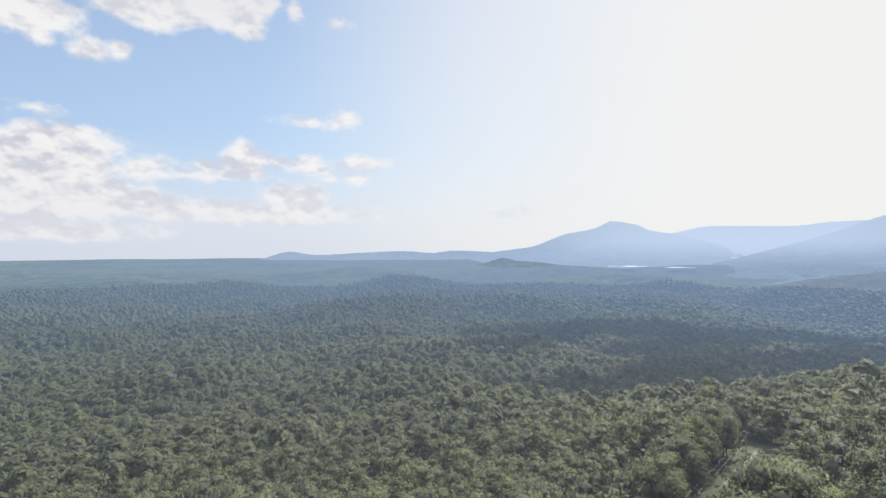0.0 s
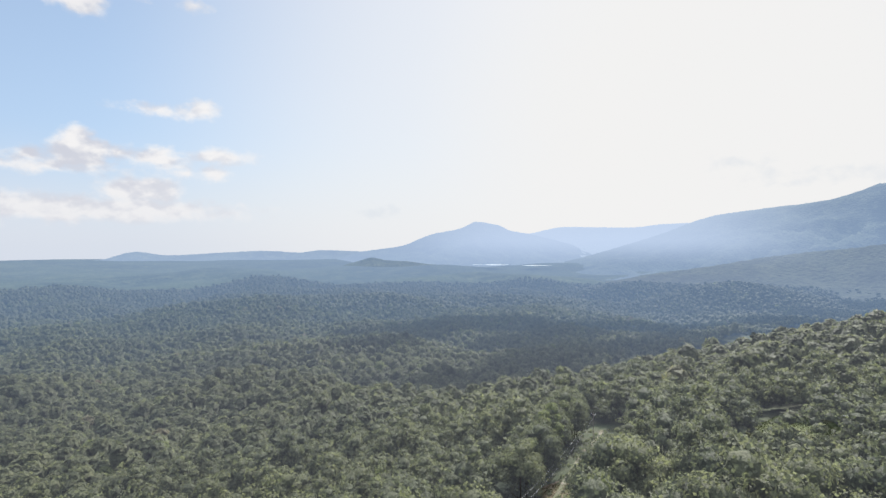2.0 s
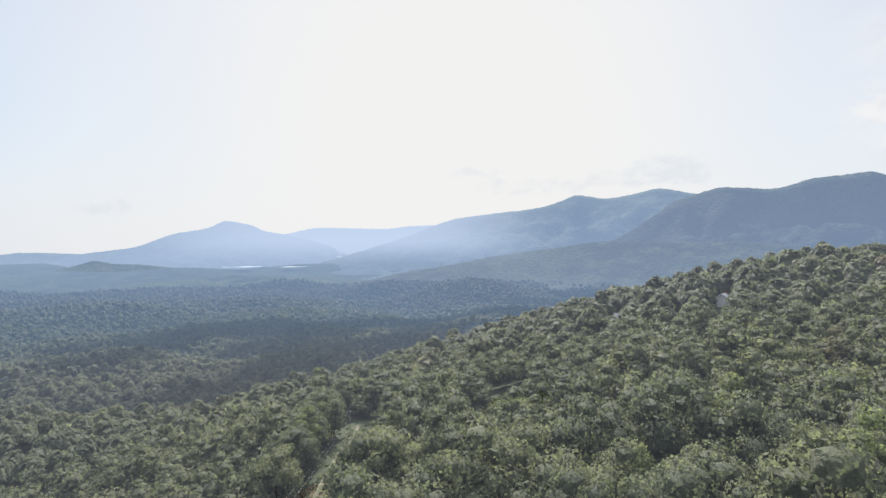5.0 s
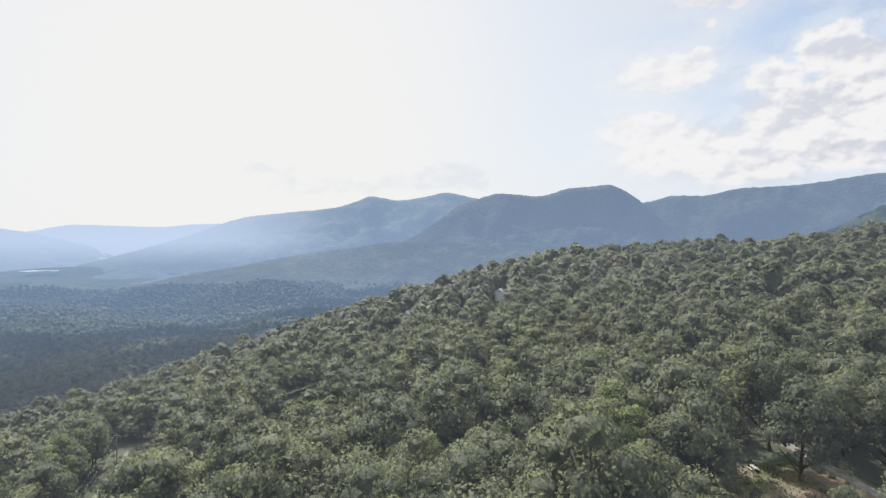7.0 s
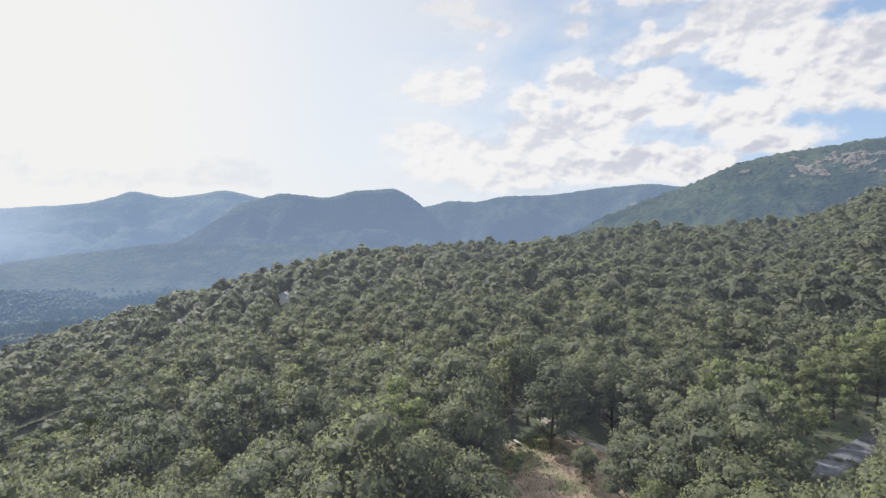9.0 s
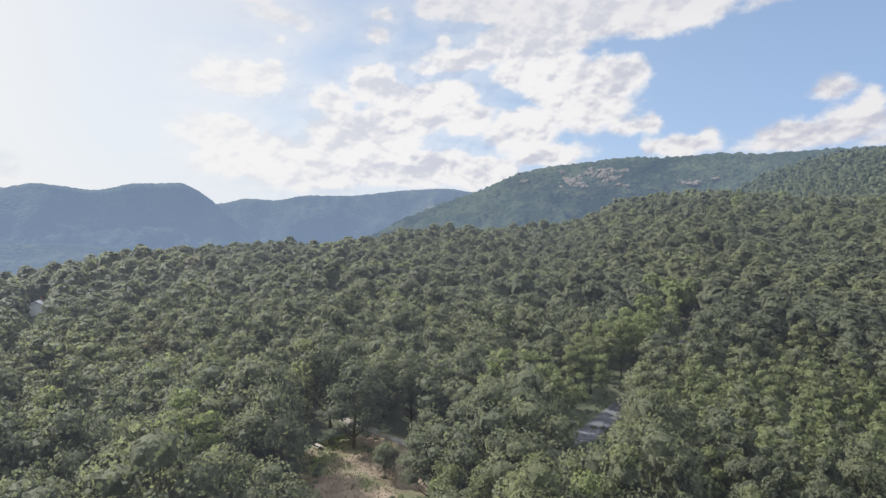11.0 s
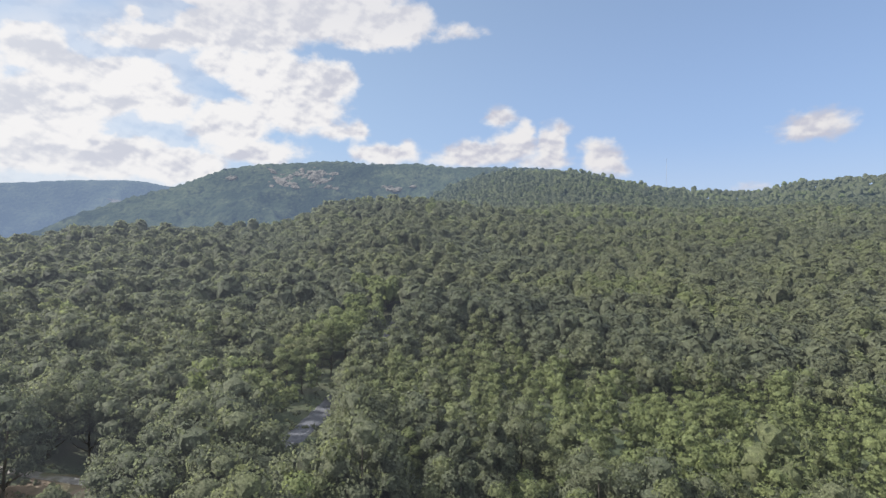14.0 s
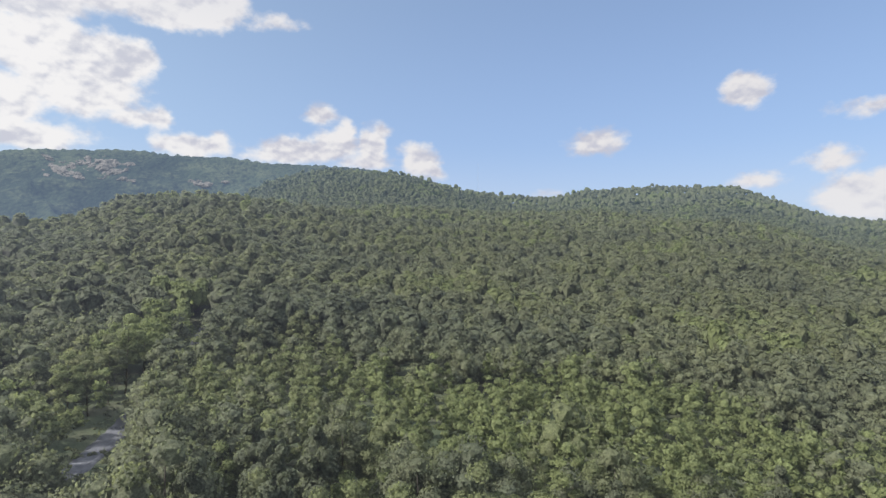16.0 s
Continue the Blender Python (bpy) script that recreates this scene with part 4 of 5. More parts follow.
for lo, hi, cards, csize, lobes, detail, name, label, mat in (
        (0, 260, 280, 0.82, 7, 1, "woodland", "closed canopy of oaks and hickories on the slope", LEAF_WOOD),
        (260, 640, 80, 1.33, 1, 7, "hillside_woods", "closed green canopy of hillside woods", LEAF_WOOD),
        (640, 1250, 14, 2.0, 1, 5, "far_woods", "distant closed forest canopy in the valley and on the hills", LEAF_WOOD),
        (1250, 2400, 0, 2.0, 1, 5, "distant_woods", "hazy closed forest canopy far off in the valley", LEAF_WOOD)):
    s = (PR >= lo) & (PR < hi) & ~is_near & ~(below & (PR < 260))
    joined(name, P[s], PZ[s], PS[s] * (1.28 if lo > 1000 else 1.0), PK[s], PT[s], cards, csize, lobes, detail, mat, label, hi)
s = below & (PR < 260) & ~is_near
joined("undercanopy_woods", P[s], PZ[s], PS[s], PK[s], PT[s], 30, 1.1, 6, 1, LEAF_WOOD, "closed canopy straight below and beside the hill", 5)


def shrubs():
    """Low bushes and weeds where the trees stand back: along the cut, the lane and round the clearing."""
    rng = np.random.default_rng(77)
    spots = []
    for path, count, spread, clear in ((TRACK, 620, 9.0, 0.3), (LANE, 400, 7.5, 3.2), (DRIVE, 60, 5.0, 2.0)):
        q = along(path, 1.0)
        for _ in range(count):
            k = rng.integers(1, len(q) - 1)
            u = (q[k + 1] - q[k - 1]) / np.linalg.norm(q[k + 1] - q[k - 1])
            o = rng.uniform(clear, spread) * rng.choice((-1, 1))
            spots.append(q[k] + np.array((u[1], -u[0])) * o)
    for a, d, wide, deep, turn in ((117.0, 140, 8.0, 20, 117.0), (92, 100, 11, 32, 92), (88, 122, 3.6, 14, 88), (46, 197, 8, 19, 46)):
        c, q = math.cos(radians(turn)), math.sin(radians(turn))
        for _ in range(70):
            t, e = rng.uniform(0, 6.28), rng.uniform(0.75, 1.05)
            x, y, _z = spot(a, d)
            u, v = math.cos(t) * wide * e, math.sin(t) * deep * e
            spots.append(np.array((x + u * c + v * q, y - u * q + v * c)))
    p = np.array(spots)
    size = rng.uniform(0.14, 0.34, len(p))
    z = ground(p[:, 0], p[:, 1]) - 1.8 * size - 0.9
    joined("shrubs", p, z, size, np.full(len(p), 19), rng.uniform(0.3, 0.9, len(p)), 50, 1.4, 3, 1, LEAF_WOOD, "low green bushes and weeds on open ground", 3)


shrubs()


def earth(name, dark, light, green, patch=0.25, rough=0.95):
    m, n = material(name)
    p = place(n)
    a, b, g = n.noise(p, patch, 5), n.noise(p, 3.0, 6), n.noise(p, patch * 0.45, 4)
    c = n.mix(n.ramp(a, 0.3, 0.7), dark, light)
    c = n.mix(n.ramp(g, 0.45, 0.68), c, green)
    c = n.vec("MULTIPLY", c, n.mix(b, (0.72, 0.72, 0.72), (1.28, 1.28, 1.28)))
    finish(n, c, rough, n.bump(b, 0.7, 0.12), spec=0.15)
    return m


SOIL = earth("dry_soil_and_grass", (0.095, 0.073, 0.055), (0.165, 0.128, 0.096), (0.082, 0.092, 0.046), 0.22)
MEADOW = earth("meadow_grass", (0.062, 0.076, 0.038), (0.092, 0.104, 0.052), (0.105, 0.095, 0.06), 0.12)
GRAVEL = earth("pale_gravel", (0.15, 0.14, 0.125), (0.23, 0.215, 0.195), (0.12, 0.115, 0.075), 0.5)
TRACK_SOIL = earth("grassy_dirt_track", (0.072, 0.064, 0.046), (0.175, 0.160, 0.130), (0.066, 0.074, 0.038), 0.35)
ASPHALT = earth("worn_asphalt", (0.052, 0.054, 0.060), (0.088, 0.088, 0.096), (0.068, 0.068, 0.074), 0.6, 0.8)


def patch(name, oval, mat, label, category, lift=0.10):
    """An irregular sheet of open ground laid on the hillside."""
    a, d, wide, deep, turn = oval
    cx, cy, _ = spot(a, d)
    c, q = math.cos(radians(turn)), math.sin(radians(turn))
    th = np.radians(np.arange(0, 360, 5))
    out = np.array([1 + 0.16 * noise.fractal(Vector((math.cos(t) * 2, math.sin(t) * 2, a)), 1.0, 2.0, 3) for t in th])
    rr = np.linspace(0.02, 1, 14)
    U, V = rr[:, None] * (out * np.cos(th))[None] * wide, rr[:, None] * (out * np.sin(th))[None] * deep
    X, Y = cx + U * c + V * q, cy - U * q + V * c
    Z = ground(X, Y) + lift
    Z[-1] -= 0.35
    ob = sheet(name, np.stack([X, Y, Z], -1).reshape(-1, 3), grid_faces(len(rr), len(th), True)[:, ::-1], [mat])
    return tagged(ob, label, category, kind="structure")


def ribbon(name, path, width, mat, label, category, lift=0.18):
    c = along(path, 2.0)
    d = np.gradient(c, axis=0)
    d /= np.linalg.norm(d, axis=1)[:, None]
    side = np.stack([d[:, 1], -d[:, 0]], 1)
    w = np.array([-1.15, -1, -0.5, 0, 0.5, 1, 1.15])
    ragged = 1 + 0.08 * np.sin(np.arange(len(c)) * 1.7)[:, None]
    XY = c[:, None] + side[:, None] * (w[None, :, None] * width / 2) * ragged[..., None]
    crown = np.array([-0.5, 0, 0.05, 0.08, 0.05, 0, -0.5])
    mid = ground(c[:, 0], c[:, 1])[:, None]
    Z = np.maximum(ground(XY[..., 0], XY[..., 1]), mid) + lift + crown[None]
    ob = sheet(name, np.concatenate([XY, Z[..., None]], -1).reshape(-1, 3), grid_faces(len(c), len(w)), [mat])
    return tagged(ob, label, category, kind="structure")


patch("clearing", (92.5, 107, 16, 31, 92), SOIL, "clearing of dry grass and bare reddish soil", "clearing")
patch("yard", (96, 124, 7, 15, 96), SOIL, "trampled dry ground beside the drive", "clearing")
patch("meadow", (46, 198, 13, 26, 46), MEADOW, "sloping green meadow among the trees", "meadow")
patch("verge", (25, 138, 9, 16, 25), SOIL, "strip of dry grass beside the track", "verge")
ribbon("drive", DRIVE, 2.6, GRAVEL, "pale gravel drive", "drive")
ribbon("track", TRACK, 1.3, TRACK_SOIL, "narrow grassy dirt track through the woods", "track")
ribbon("road", LANE, 5.6, ASPHALT, "worn grey asphalt lane dappled with shade", "road")


def blades(name, ovals, count, label, low, high):
    """Tufts of grass as one mesh of bent blades."""
    rng = np.random.default_rng(len(name))
    co, tn = [], []
    for a, d, wide, deep, turn in ovals:
        cx, cy, _ = spot(a, d)
        c, q = math.cos(radians(turn)), math.sin(radians(turn))
        r, t = np.sqrt(rng.uniform(0, 1, count)), rng.uniform(0, 2 * np.pi, count)
        u, v = r * np.cos(t) * wide, r * np.sin(t) * deep
        x, y = cx + u * c + v * q, cy - u * q + v * c
        z = ground(x, y)
        h, w, dirn = rng.uniform(0.15, 0.5, count), rng.uniform(0.08, 0.22, count), rng.uniform(0, 6.28, count)
        dx, dy = np.cos(dirn) * w, np.sin(dirn) * w
        lx, ly = rng.normal(0, 0.2, count), rng.normal(0, 0.2, count)
        co.append(np.stack([np.stack([x - dx, y - dy, z - 0.05], -1), np.stack([x + dx, y + dy, z - 0.05], -1), np.stack([x + lx, y + ly, z + h], -1)], 1).reshape(-1, 3))
        tn.append(np.repeat(rng.uniform(low, high, count), 3))
    co = np.concatenate(co)
    ob = sheet(name, co, np.arange(len(co)).reshape(-1, 3), [GRASS], smooth=False)
    ob.data.attributes.new("tint", "FLOAT", "POINT").data.foreach_set("value", np.concatenate(tn).astype(np.float32))
    return tagged(ob, label, "grass", kind="stuff")


def grass():
    m, n = material("grass_blades")
    t = n.add("ShaderNodeAttribute", attribute_name="tint").outputs["Fac"]
    finish(n, n.colours(t, (0.0, (0.06, 0.075, 0.036)), (0.5, (0.105, 0.10, 0.056)), (1.0, (0.16, 0.132, 0.09))), 0.8, spec=0.15, through=0.25)
    return m


GRASS = grass()
blades("dry_grass", [(91, 104, 12, 29, 92), (25, 138, 8, 14, 25)], 5000, "tufts of dry and green grass", 0.1, 1.0)
blades("meadow_grass", [(46, 198, 11, 23, 46)], 8000, "long green grass on the meadow", 0.0, 0.35)


# ---- houses ----
def paint(name, colour, rough=0.6, metal=0.0, vary=0.12, scale=2.0):
    m, n = material(name)
    g = n.noise(place(n), scale, 5)
    lo, hi = tuple(x * (1 - vary) for x in colour), tuple(min(1, x * (1 + vary)) for x in colour)
    finish(n, n.mix(g, lo, hi), rough, n.bump(g, 0.15, 0.02), metal=metal)
    return m


WHITE, DARK_GLASS, SHINGLE, BLUE_ROOF, SIDING, WOOD = (paint("white_boards", (0.55, 0.55, 0.54)), paint("window_glass", (0.03, 0.035, 0.045), 0.08),
    paint("grey_shingles", (0.17, 0.17, 0.185), 0.85, 0, 0.3, 1.2), paint("blue_grey_metal_roof", (0.12, 0.145, 0.19), 0.7, 0.0), paint("tan_boards", (0.40, 0.36, 0.30)),
    paint("weathered_wood", (0.26, 0.23, 0.20), 0.85, 0, 0.25, 6))
BRICK, RUBBER, PALE_CAR, CHROME = paint("chimney_brick", (0.28, 0.16, 0.12)), paint("tyre_rubber", (0.02, 0.02, 0.02), 0.8), paint("white_car_paint", (0.42, 0.43, 0.44), 0.4), paint("steel", (0.5, 0.5, 0.5), 0.35, 1.0)


def box(bm, lo, hi):
    made = bmesh.ops.create_cube(bm, size=1.0)["verts"]
    for v in made:
        v.co = Vector([lo[k] + (v.co[k] + 0.5) * (hi[k] - lo[k]) for k in range(3)])
    return made


def house(az, d, wide, deep, wall, rise, turn, walls, roof, label, chimney=True):
    """A gabled house: walls with gables, two roof slopes with eaves, windows with panes and frames, door, chimney."""
    x, y, _ = spot(az, d)
    root = tagged(new("house"), label, "house", "houses in the woods")
    root.matrix_basis = pose(x, y, float(ground(x, y)) + 0.25, 0, 0, turn)
    w, q = wide / 2, deep / 2
    bm = bmesh.new()
    prof = [(-q, -1.5), (q, -1.5), (q, wall), (0, wall + rise), (-q, wall)]
    a, b = [bm.verts.new((-w, p, z)) for p, z in prof], [bm.verts.new((w, p, z)) for p, z in prof]
    bm.faces.new(a[::-1])
    bm.faces.new(b)
    for k in range(5):
        bm.faces.new((a[k], a[(k + 1) % 5], b[(k + 1) % 5], b[k]))
    bmesh.ops.recalc_face_normals(bm, faces=bm.faces)
    part("wall", bm, walls, root)
    for side in (-1, 1):
        bm = bmesh.new()
        n = Vector((0, side * rise, q)).normalized() * 0.22
        e = 1.14
        low, top = Vector((0, side * q * e, wall - rise * (e - 1) + 0.04)), Vector((0, 0, wall + rise + 0.04))
        vs = [bm.verts.new((sx * (w + 0.45), p.y + o * n.y, p.z + o * n.z)) for o in (0, 1) for p in (low, top) for sx in (-1, 1)]
        for f in ((0, 1, 3, 2), (4, 6, 7, 5), (0, 4, 5, 1), (2, 3, 7, 6), (0, 2, 6, 4), (1, 5, 7, 3)):
            bm.faces.new([vs[i] for i in f])
        bmesh.ops.recalc_face_normals(bm, faces=bm.faces)
        slope = part("roof", bm, roof, root)
        for sx in (-1, 1):
            bm = bmesh.new()
            m = [bm.verts.new((sx * (w + 0.46 + o), p.y, p.z + h)) for o in (0, 0.05) for p in (low, top) for h in (-0.12, 0.24)]
            for f in ((0, 1, 3, 2), (4, 6, 7, 5), (0, 4, 5, 1), (2, 3, 7, 6), (0, 2, 6, 4), (1, 5, 7, 3)):
                bm.faces.new([m[i] for i in f])
            bmesh.ops.recalc_face_normals(bm, faces=bm.faces)
            part("bargeboard", bm, WHITE, slope, "white painted board")
    for side in (-1, 1):
        for k in range(max(2, int(wide / 3))):
            cx = -w + (k + 0.5) * wide / max(2, int(wide / 3))
            bm = bmesh.new()
            for lo, hi in (((-0.55, 0.9), (0.55, 1.0)), ((-0.55, 2.0), (0.55, 2.1)), ((-0.55, 1.0), (-0.45, 2.0)), ((0.45, 1.0), (0.55, 2.0))):
                y0 = side * (q + 0.0)
                box(bm, (cx + lo[0], min(y0, y0 + side * 0.06), lo[1]), (cx + hi[0], max(y0, y0 + side * 0.06), hi[1]))
            win = part("window", bm, WHITE, root, "white framed window")
            bm = bmesh.new()
            box(bm, (cx - 0.45, min(side * q, side * (q + 0.03)), 1.0), (cx + 0.45, max(side * q, side * (q + 0.03)), 2.0))
            part("pane", bm, DARK_GLASS, win)
    bm = bmesh.new()
    box(bm, (w, -0.5, 0.0), (w + 0.06, 0.5, 2.05))
    part("door", bm, WOOD, root, "brown wooden door")
    if chimney:
        bm = bmesh.new()
        box(bm, (w * 0.4, -0.9, wall + 0.2), (w * 0.4 + 0.8, -0.1, wall + rise + 1.1))
        box(bm, (w * 0.4 - 0.1, -1.0, wall + rise + 1.1), (w * 0.4 + 0.9, 0.0, wall + rise + 1.25))
        part("chimney", bm, BRICK, root, "brick chimney")
    return root


house(65.6, 341, 11, 8, 3.6, 2.6, 10, WHITE, SHINGLE, "white house with a grey shingle roof among trees")
house(56.3, 331, 10, 8, 3.2, 2.6, -35, SIDING, SHINGLE, "tan house with a grey roof among trees")
house(59.5, 152, 7, 6, 2.8, 2.2, -20, WOOD, SHINGLE, "small brown cabin with a grey roof", False)
house(27.0, 318, 10, 8, 3.2, 2.2, -28, SIDING, BLUE_ROOF, "house with a blue-grey metal roof behind trees")
house(-26, 664, 8, 6, 4.4, 2.4, 26, WHITE, BLUE_ROOF, "white two-storey house in the valley woods")


def far_house(az, d, wide, label):
    x, y, _ = spot(az, d)
    h = house(az, d, wide, wide * 0.7, 6, 3.5, -az, WHITE, BLUE_ROOF, label, False)
    h.location.z = float(ground(x, y)) + 10
    return h


far_house(0.4, 1850, 13, "distant white farmhouse in the valley")
far_house(-26.9, 1650, 13, "distant white house in the valley")


def car(az, d, turn, label):
    x, y, _ = spot(az, d)
    root = tagged(new("parked_car"), label, "car", "parked cars")
    root.matrix_basis = pose(x, y, float(ground(x, y)) + 0.12, 0, 0, turn)
    bm = bmesh.new()
    prof = [(-2.25, 0.35), (2.25, 0.35), (2.3, 0.75), (1.15, 0.98), (-2.25, 1.0)]
    a, b = [bm.verts.new((-0.9, p, z)) for p, z in prof], [bm.verts.new((0.9, p, z)) for p, z in prof]
    bm.faces.new(a)
    bm.faces.new(b[::-1])
    for k in range(5):
        bm.faces.new((a[k], b[k], b[(k + 1) % 5], a[(k + 1) % 5]))
    bmesh.ops.recalc_face_normals(bm, faces=bm.faces)
    bmesh.ops.bevel(bm, geom=bm.edges[:], offset=0.08, segments=2, affect="EDGES")
    body = part("body", bm, PALE_CAR, root, "white painted body")
    bm = bmesh.new()
    prof, w = [(-2.0, 0.98), (0.95, 0.98), (0.35, 1.5), (-1.75, 1.52)], (0.84, 0.84, 0.68, 0.68)
    a, b = [bm.verts.new((-u, p, z)) for (p, z), u in zip(prof, w)], [bm.verts.new((u, p, z)) for (p, z), u in zip(prof, w)]
    bm.faces.new(a)
    bm.faces.new(b[::-1])
    for k in range(4):
        bm.faces.new((a[k], b[k], b[(k + 1) % 4], a[(k + 1) % 4]))
    bmesh.ops.recalc_face_normals(bm, faces=bm.faces)
    part("windows", bm, DARK_GLASS, root, "dark glass")
    bm = bmesh.new()
    box(bm, (-0.7, -1.78, 1.5), (0.7, 0.38, 1.58))
    part("roof", bm, PALE_CAR, root)
    for sx in (-1, 1):
        for py in (-1.4, 1.4):
            bm = bmesh.new()
            bmesh.ops.create_cone(bm, cap_ends=True, segments=14, radius1=0.34, radius2=0.34, depth=0.24, matrix=pose(sx * 0.84, py, 0.34, 0, 90, 0))
            part("wheel", bm, RUBBER, root, "black tyre")
        bm = bmesh.new()
        box(bm, (sx * 0.7 - 0.15, 2.22, 0.6), (sx * 0.7 + 0.15, 2.3, 0.74))
        part("headlight", bm, CHROME, body)
    return root


car(61.5, 336, 40, "white car parked in a yard among trees")
car(49.6, 214, 75, "white car parked at the meadow's edge")


def picnic_table(az, d, turn):
    x, y, _ = spot(az, d)
    root = tagged(new("picnic_table"), "weathered grey wooden picnic table on bare soil", "table")
    root.matrix_basis = pose(x, y, float(ground(x, y)) + 0.12, 0, 0, turn)
    for k in range(5):
        bm = bmesh.new()
        box(bm, (-1.1, -0.37 + k * 0.15, 0.72), (1.1, -0.24 + k * 0.15, 0.76))
        part("tabletop_board", bm, WOOD, root)
    for side in (-1, 1):
        for k in range(2):
            bm = bmesh.new()
            box(bm, (-1.1, side * 0.72 - 0.14 + k * 0.15, 0.42), (1.1, side * 0.72 - 0.01 + k * 0.15, 0.46))
            part("bench_board", bm, WOOD, root)
        for end in (-0.8, 0.8):
            bm = bmesh.new()
            tube(bm, [(end, side * 0.62, -0.1), (end, side * 0.2, 0.74)], [0.06, 0.06], 4)
            part("leg", bm, WOOD, root)
    for end in (-0.8, 0.8):
        bm = bmesh.new()
        box(bm, (end - 0.04, -0.85, 0.34), (end + 0.04, 0.85, 0.42))
        part("crossbar", bm, WOOD, root)
    return root


picnic_table(89.1, 128, 25)

CABLE = paint("aluminium_cable", (0.22, 0.22, 0.22), 0.6)
POLES = [(20.8, 116), (28.9, 214)]
TOPS = []
for az, d in POLES:
    x, y, _ = spot(az, d)
    g = float(ground(x, y))
    root = tagged(new("utility_pole"), "grey wooden utility pole with a crossarm", "utility pole", "poles along the track")
    root.matrix_basis = pose(x, y, g, 0, 0, -az - 35)
    bm = bmesh.new()
    tube(bm, [(0, 0, -1.0), (0, 0, 5), (0, 0, 10.2)], [0.17, 0.14, 0.10], 9)
    part("post", bm, WOOD, root)
    bm = bmesh.new()
    box(bm, (-0.9, -0.05, 9.5), (0.9, 0.05, 9.62))
    arm = part("crossarm", bm, WOOD, root)
    for k in (-0.8, 0.8):
        bm = bmesh.new()
        tube(bm, [(k, 0, 9.62), (k, 0, 9.72), (k, 0, 9.82)], [0.05, 0.07, 0.03], 7)
        part("insulator", bm, paint("porcelain", (0.6, 0.6, 0.58), 0.2), arm, "pale porcelain insulator")
    TOPS.append(root.matrix_basis)
for k in (-0.8, 0.8):
    a, b = TOPS[0] @ Vector((k, 0, 9.82)), TOPS[1] @ Vector((k, 0, 9.82))
    bm = bmesh.new()
    pts = [a.lerp(b, t) - Vector((0, 0, 4 * 2.2 * t * (1 - t))) for t in np.linspace(0, 1, 24)]
    tube(bm, pts, [0.018] * 24, 5)
    me = bpy.data.meshes.new("power_line")
    bm.to_mesh(me)
    bm.free()
    me.materials.append(CABLE)
    tagged(new("power_line", me), "thin sagging wire between wooden poles", "wire", "power lines")

# ---- lake and cliffs in the distance ----
def water():
    m, n = material("lake_water")
    finish(n, (0.12, 0.17, 0.21), 0.3, n.bump(n.noise(place(n), 0.05, 3), 0.2, 1.0), spec=1.0)
    return m


LAKE = water()


def lake(az0, az1, d, deep, label):
    a = np.linspace(az0, az1, 40)
    t = (a - az0) / (az1 - az0)
    half = deep * np.sqrt(np.clip(4 * t * (1 - t), 0, 1)) * (0.7 + 0.3 * np.sin(a * 3.1)) + 1
    near, far = d - half, d + half + 20 * np.sin(a * 1.7)
    z = max(float(np.max(ground(np.sin(np.radians(a)) * q, np.cos(np.radians(a)) * q))) for q in (near, far)) + 24.0
    co = [spot(x, r, z) for r_ in (near, far) for x, r in zip(a, r_)]
    return tagged(sheet("water", co, grid_faces(2, len(a)), [LAKE]), label, "lake", kind="structure")


lake(16.6, 20.4, 3330, 75, "pale still lake below the table mountain")
lake(21.6, 24.8, 3420, 45, "pale arm of the lake below the mountains")
bpy.context.view_layer.update()


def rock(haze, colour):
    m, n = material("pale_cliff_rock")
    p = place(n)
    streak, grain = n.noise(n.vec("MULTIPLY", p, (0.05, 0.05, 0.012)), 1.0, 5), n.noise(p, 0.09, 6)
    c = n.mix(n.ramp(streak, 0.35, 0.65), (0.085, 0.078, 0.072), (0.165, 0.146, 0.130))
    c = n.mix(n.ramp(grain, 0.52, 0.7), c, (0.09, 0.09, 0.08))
    # bluish haze painted over the rock as an even share of emission
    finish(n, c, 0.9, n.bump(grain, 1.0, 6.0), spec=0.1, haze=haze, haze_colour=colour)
    return m


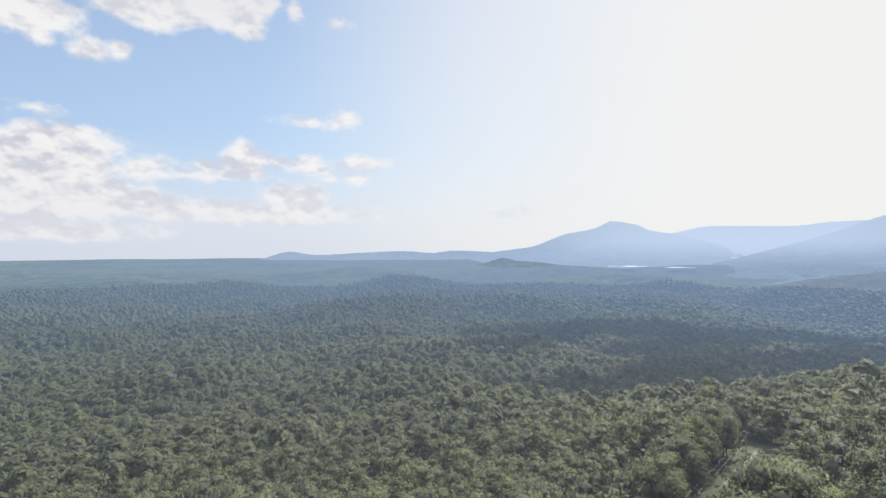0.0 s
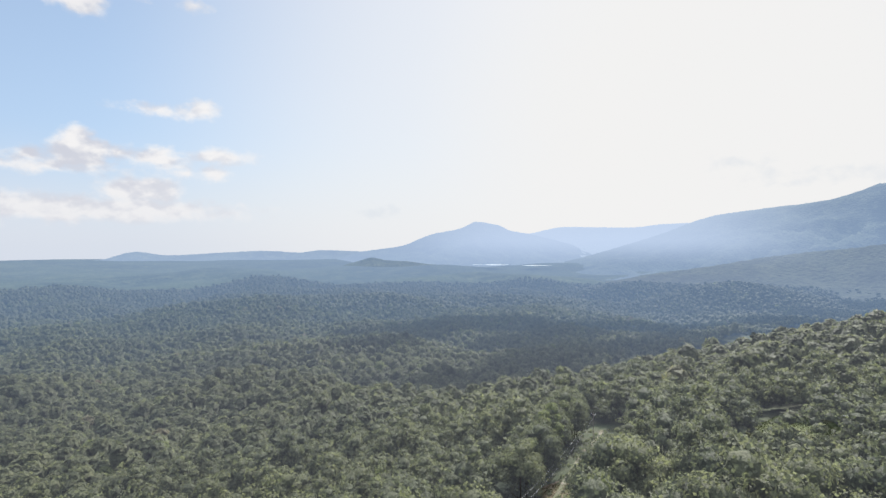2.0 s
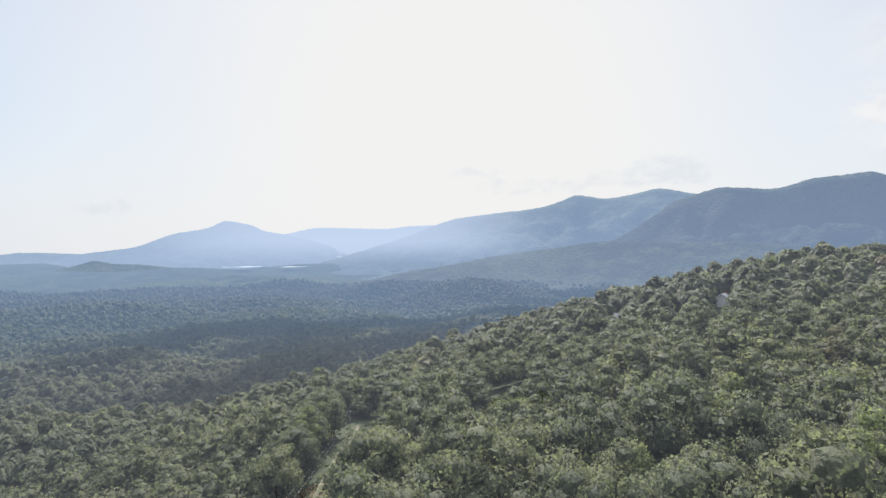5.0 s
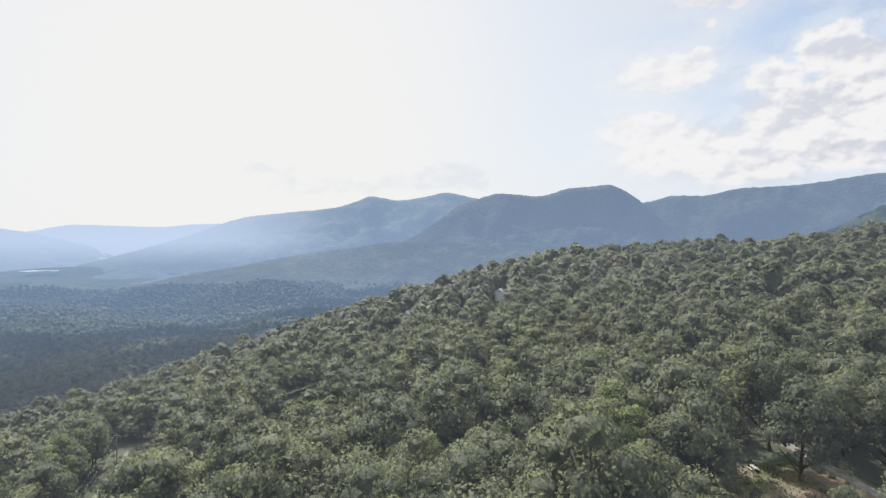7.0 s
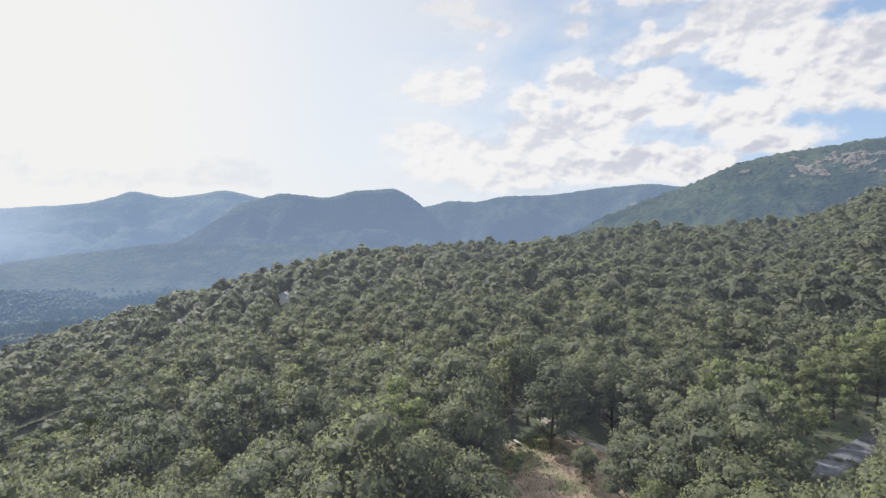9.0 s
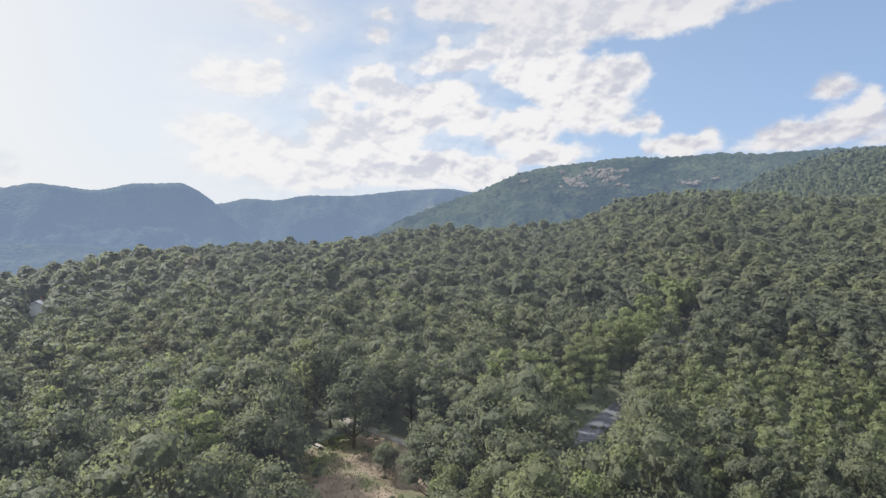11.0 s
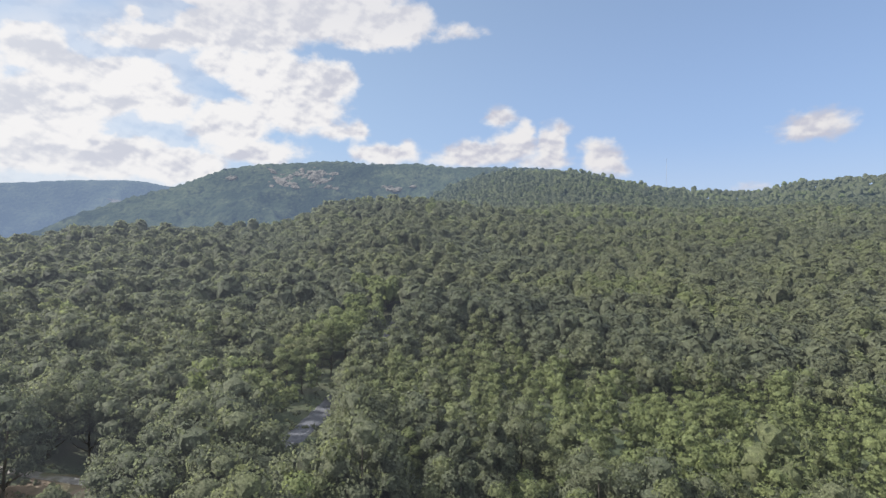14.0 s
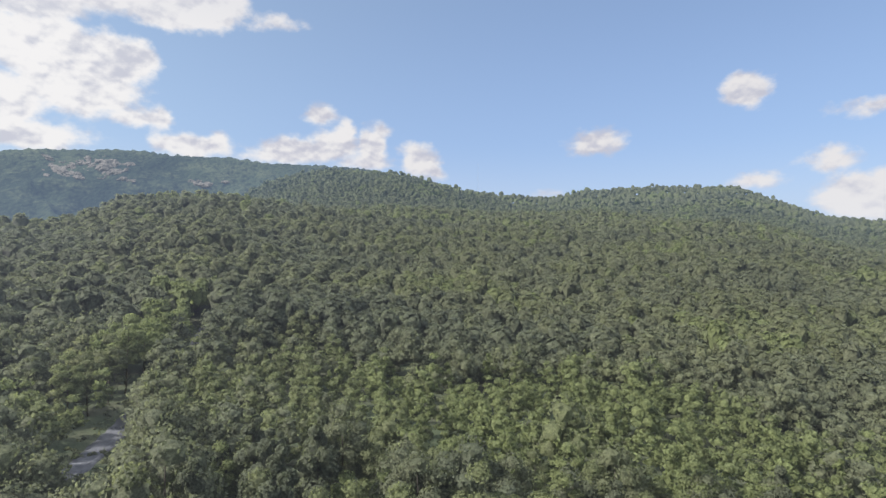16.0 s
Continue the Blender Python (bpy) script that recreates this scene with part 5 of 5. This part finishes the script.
def cliff(mountain, az0, az1, el0, el1, mat, label, seed, share=0.0, steep=0.0, beyond=2300.0):
    """Bare rock that stands out of the mountain side where the woods thin out."""
    host = bpy.data.objects[mountain]
    na, ne = int((az1 - az0) / 0.07) + 2, int((el1 - el0) / 0.06) + 2
    eye = Vector((0, 0, CAM_Z))
    co = []
    for j in range(ne):
        for i in range(na):
            u, v = i / (na - 1), j / (ne - 1)
            az, el = az0 + (az1 - az0) * u, el0 + (el1 - el0) * v
            w = way(az, el)
            hit, loc, nrm, _ = host.ray_cast(eye, w)
            d = (loc - eye).length if hit else beyond
            edge = 1 - max(abs(2 * u - 1), abs(2 * v - 1)) ** 2
            k = noise.fractal(Vector((az * 0.9, el * 1.6 + az * steep, seed)), 0.75, 2.1, 5) + 0.75 * edge - 0.55 + share
            if not hit:
                k = -1
            co.append(eye + w * (d - max(-10, min(16, k * 22))))
    ob = sheet("cliff", co, grid_faces(ne, na), [mat], smooth=False)
    return tagged(ob, label, "cliff", "cliffs on the mountains", kind="structure")


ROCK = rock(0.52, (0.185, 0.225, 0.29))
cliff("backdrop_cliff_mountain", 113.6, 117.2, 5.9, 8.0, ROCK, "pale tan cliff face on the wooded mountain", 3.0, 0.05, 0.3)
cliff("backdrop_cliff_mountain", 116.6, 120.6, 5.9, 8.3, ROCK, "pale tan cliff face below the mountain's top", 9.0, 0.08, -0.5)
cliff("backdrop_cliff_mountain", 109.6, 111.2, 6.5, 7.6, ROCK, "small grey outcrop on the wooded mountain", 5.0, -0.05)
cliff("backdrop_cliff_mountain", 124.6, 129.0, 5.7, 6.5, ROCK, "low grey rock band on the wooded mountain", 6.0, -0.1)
cliff("backdrop_gap_range", 99.4, 103.0, 3.6, 4.5, rock(0.6, NEAR_HAZE), "dim grey rock face on the far range", 7.0, -0.08, 0.0, 3320.0)


def mast(az, d, base, height):
    x, y, _ = spot(az, d)
    root = tagged(new("radio_mast"), "thin lattice radio mast on the wooded ridge", "mast")
    root.matrix_basis = pose(x, y, float(ground(x, y)) + base)
    for k in range(3):
        a = 2.094 * k
        bm = bmesh.new()
        tube(bm, [(math.cos(a) * 0.5, math.sin(a) * 0.5, -4), (math.cos(a) * 0.25, math.sin(a) * 0.25, height)], [0.07, 0.05], 5)
        part("leg", bm, CHROME, root)
    for j in range(12):
        z = height * (j + 0.5) / 12
        bm = bmesh.new()
        box(bm, (-0.4, -0.4, z), (0.4, 0.4, z + 0.12))
        part("brace", bm, CHROME, root)
    return root


mast(153.4, 1315, 0, 84)
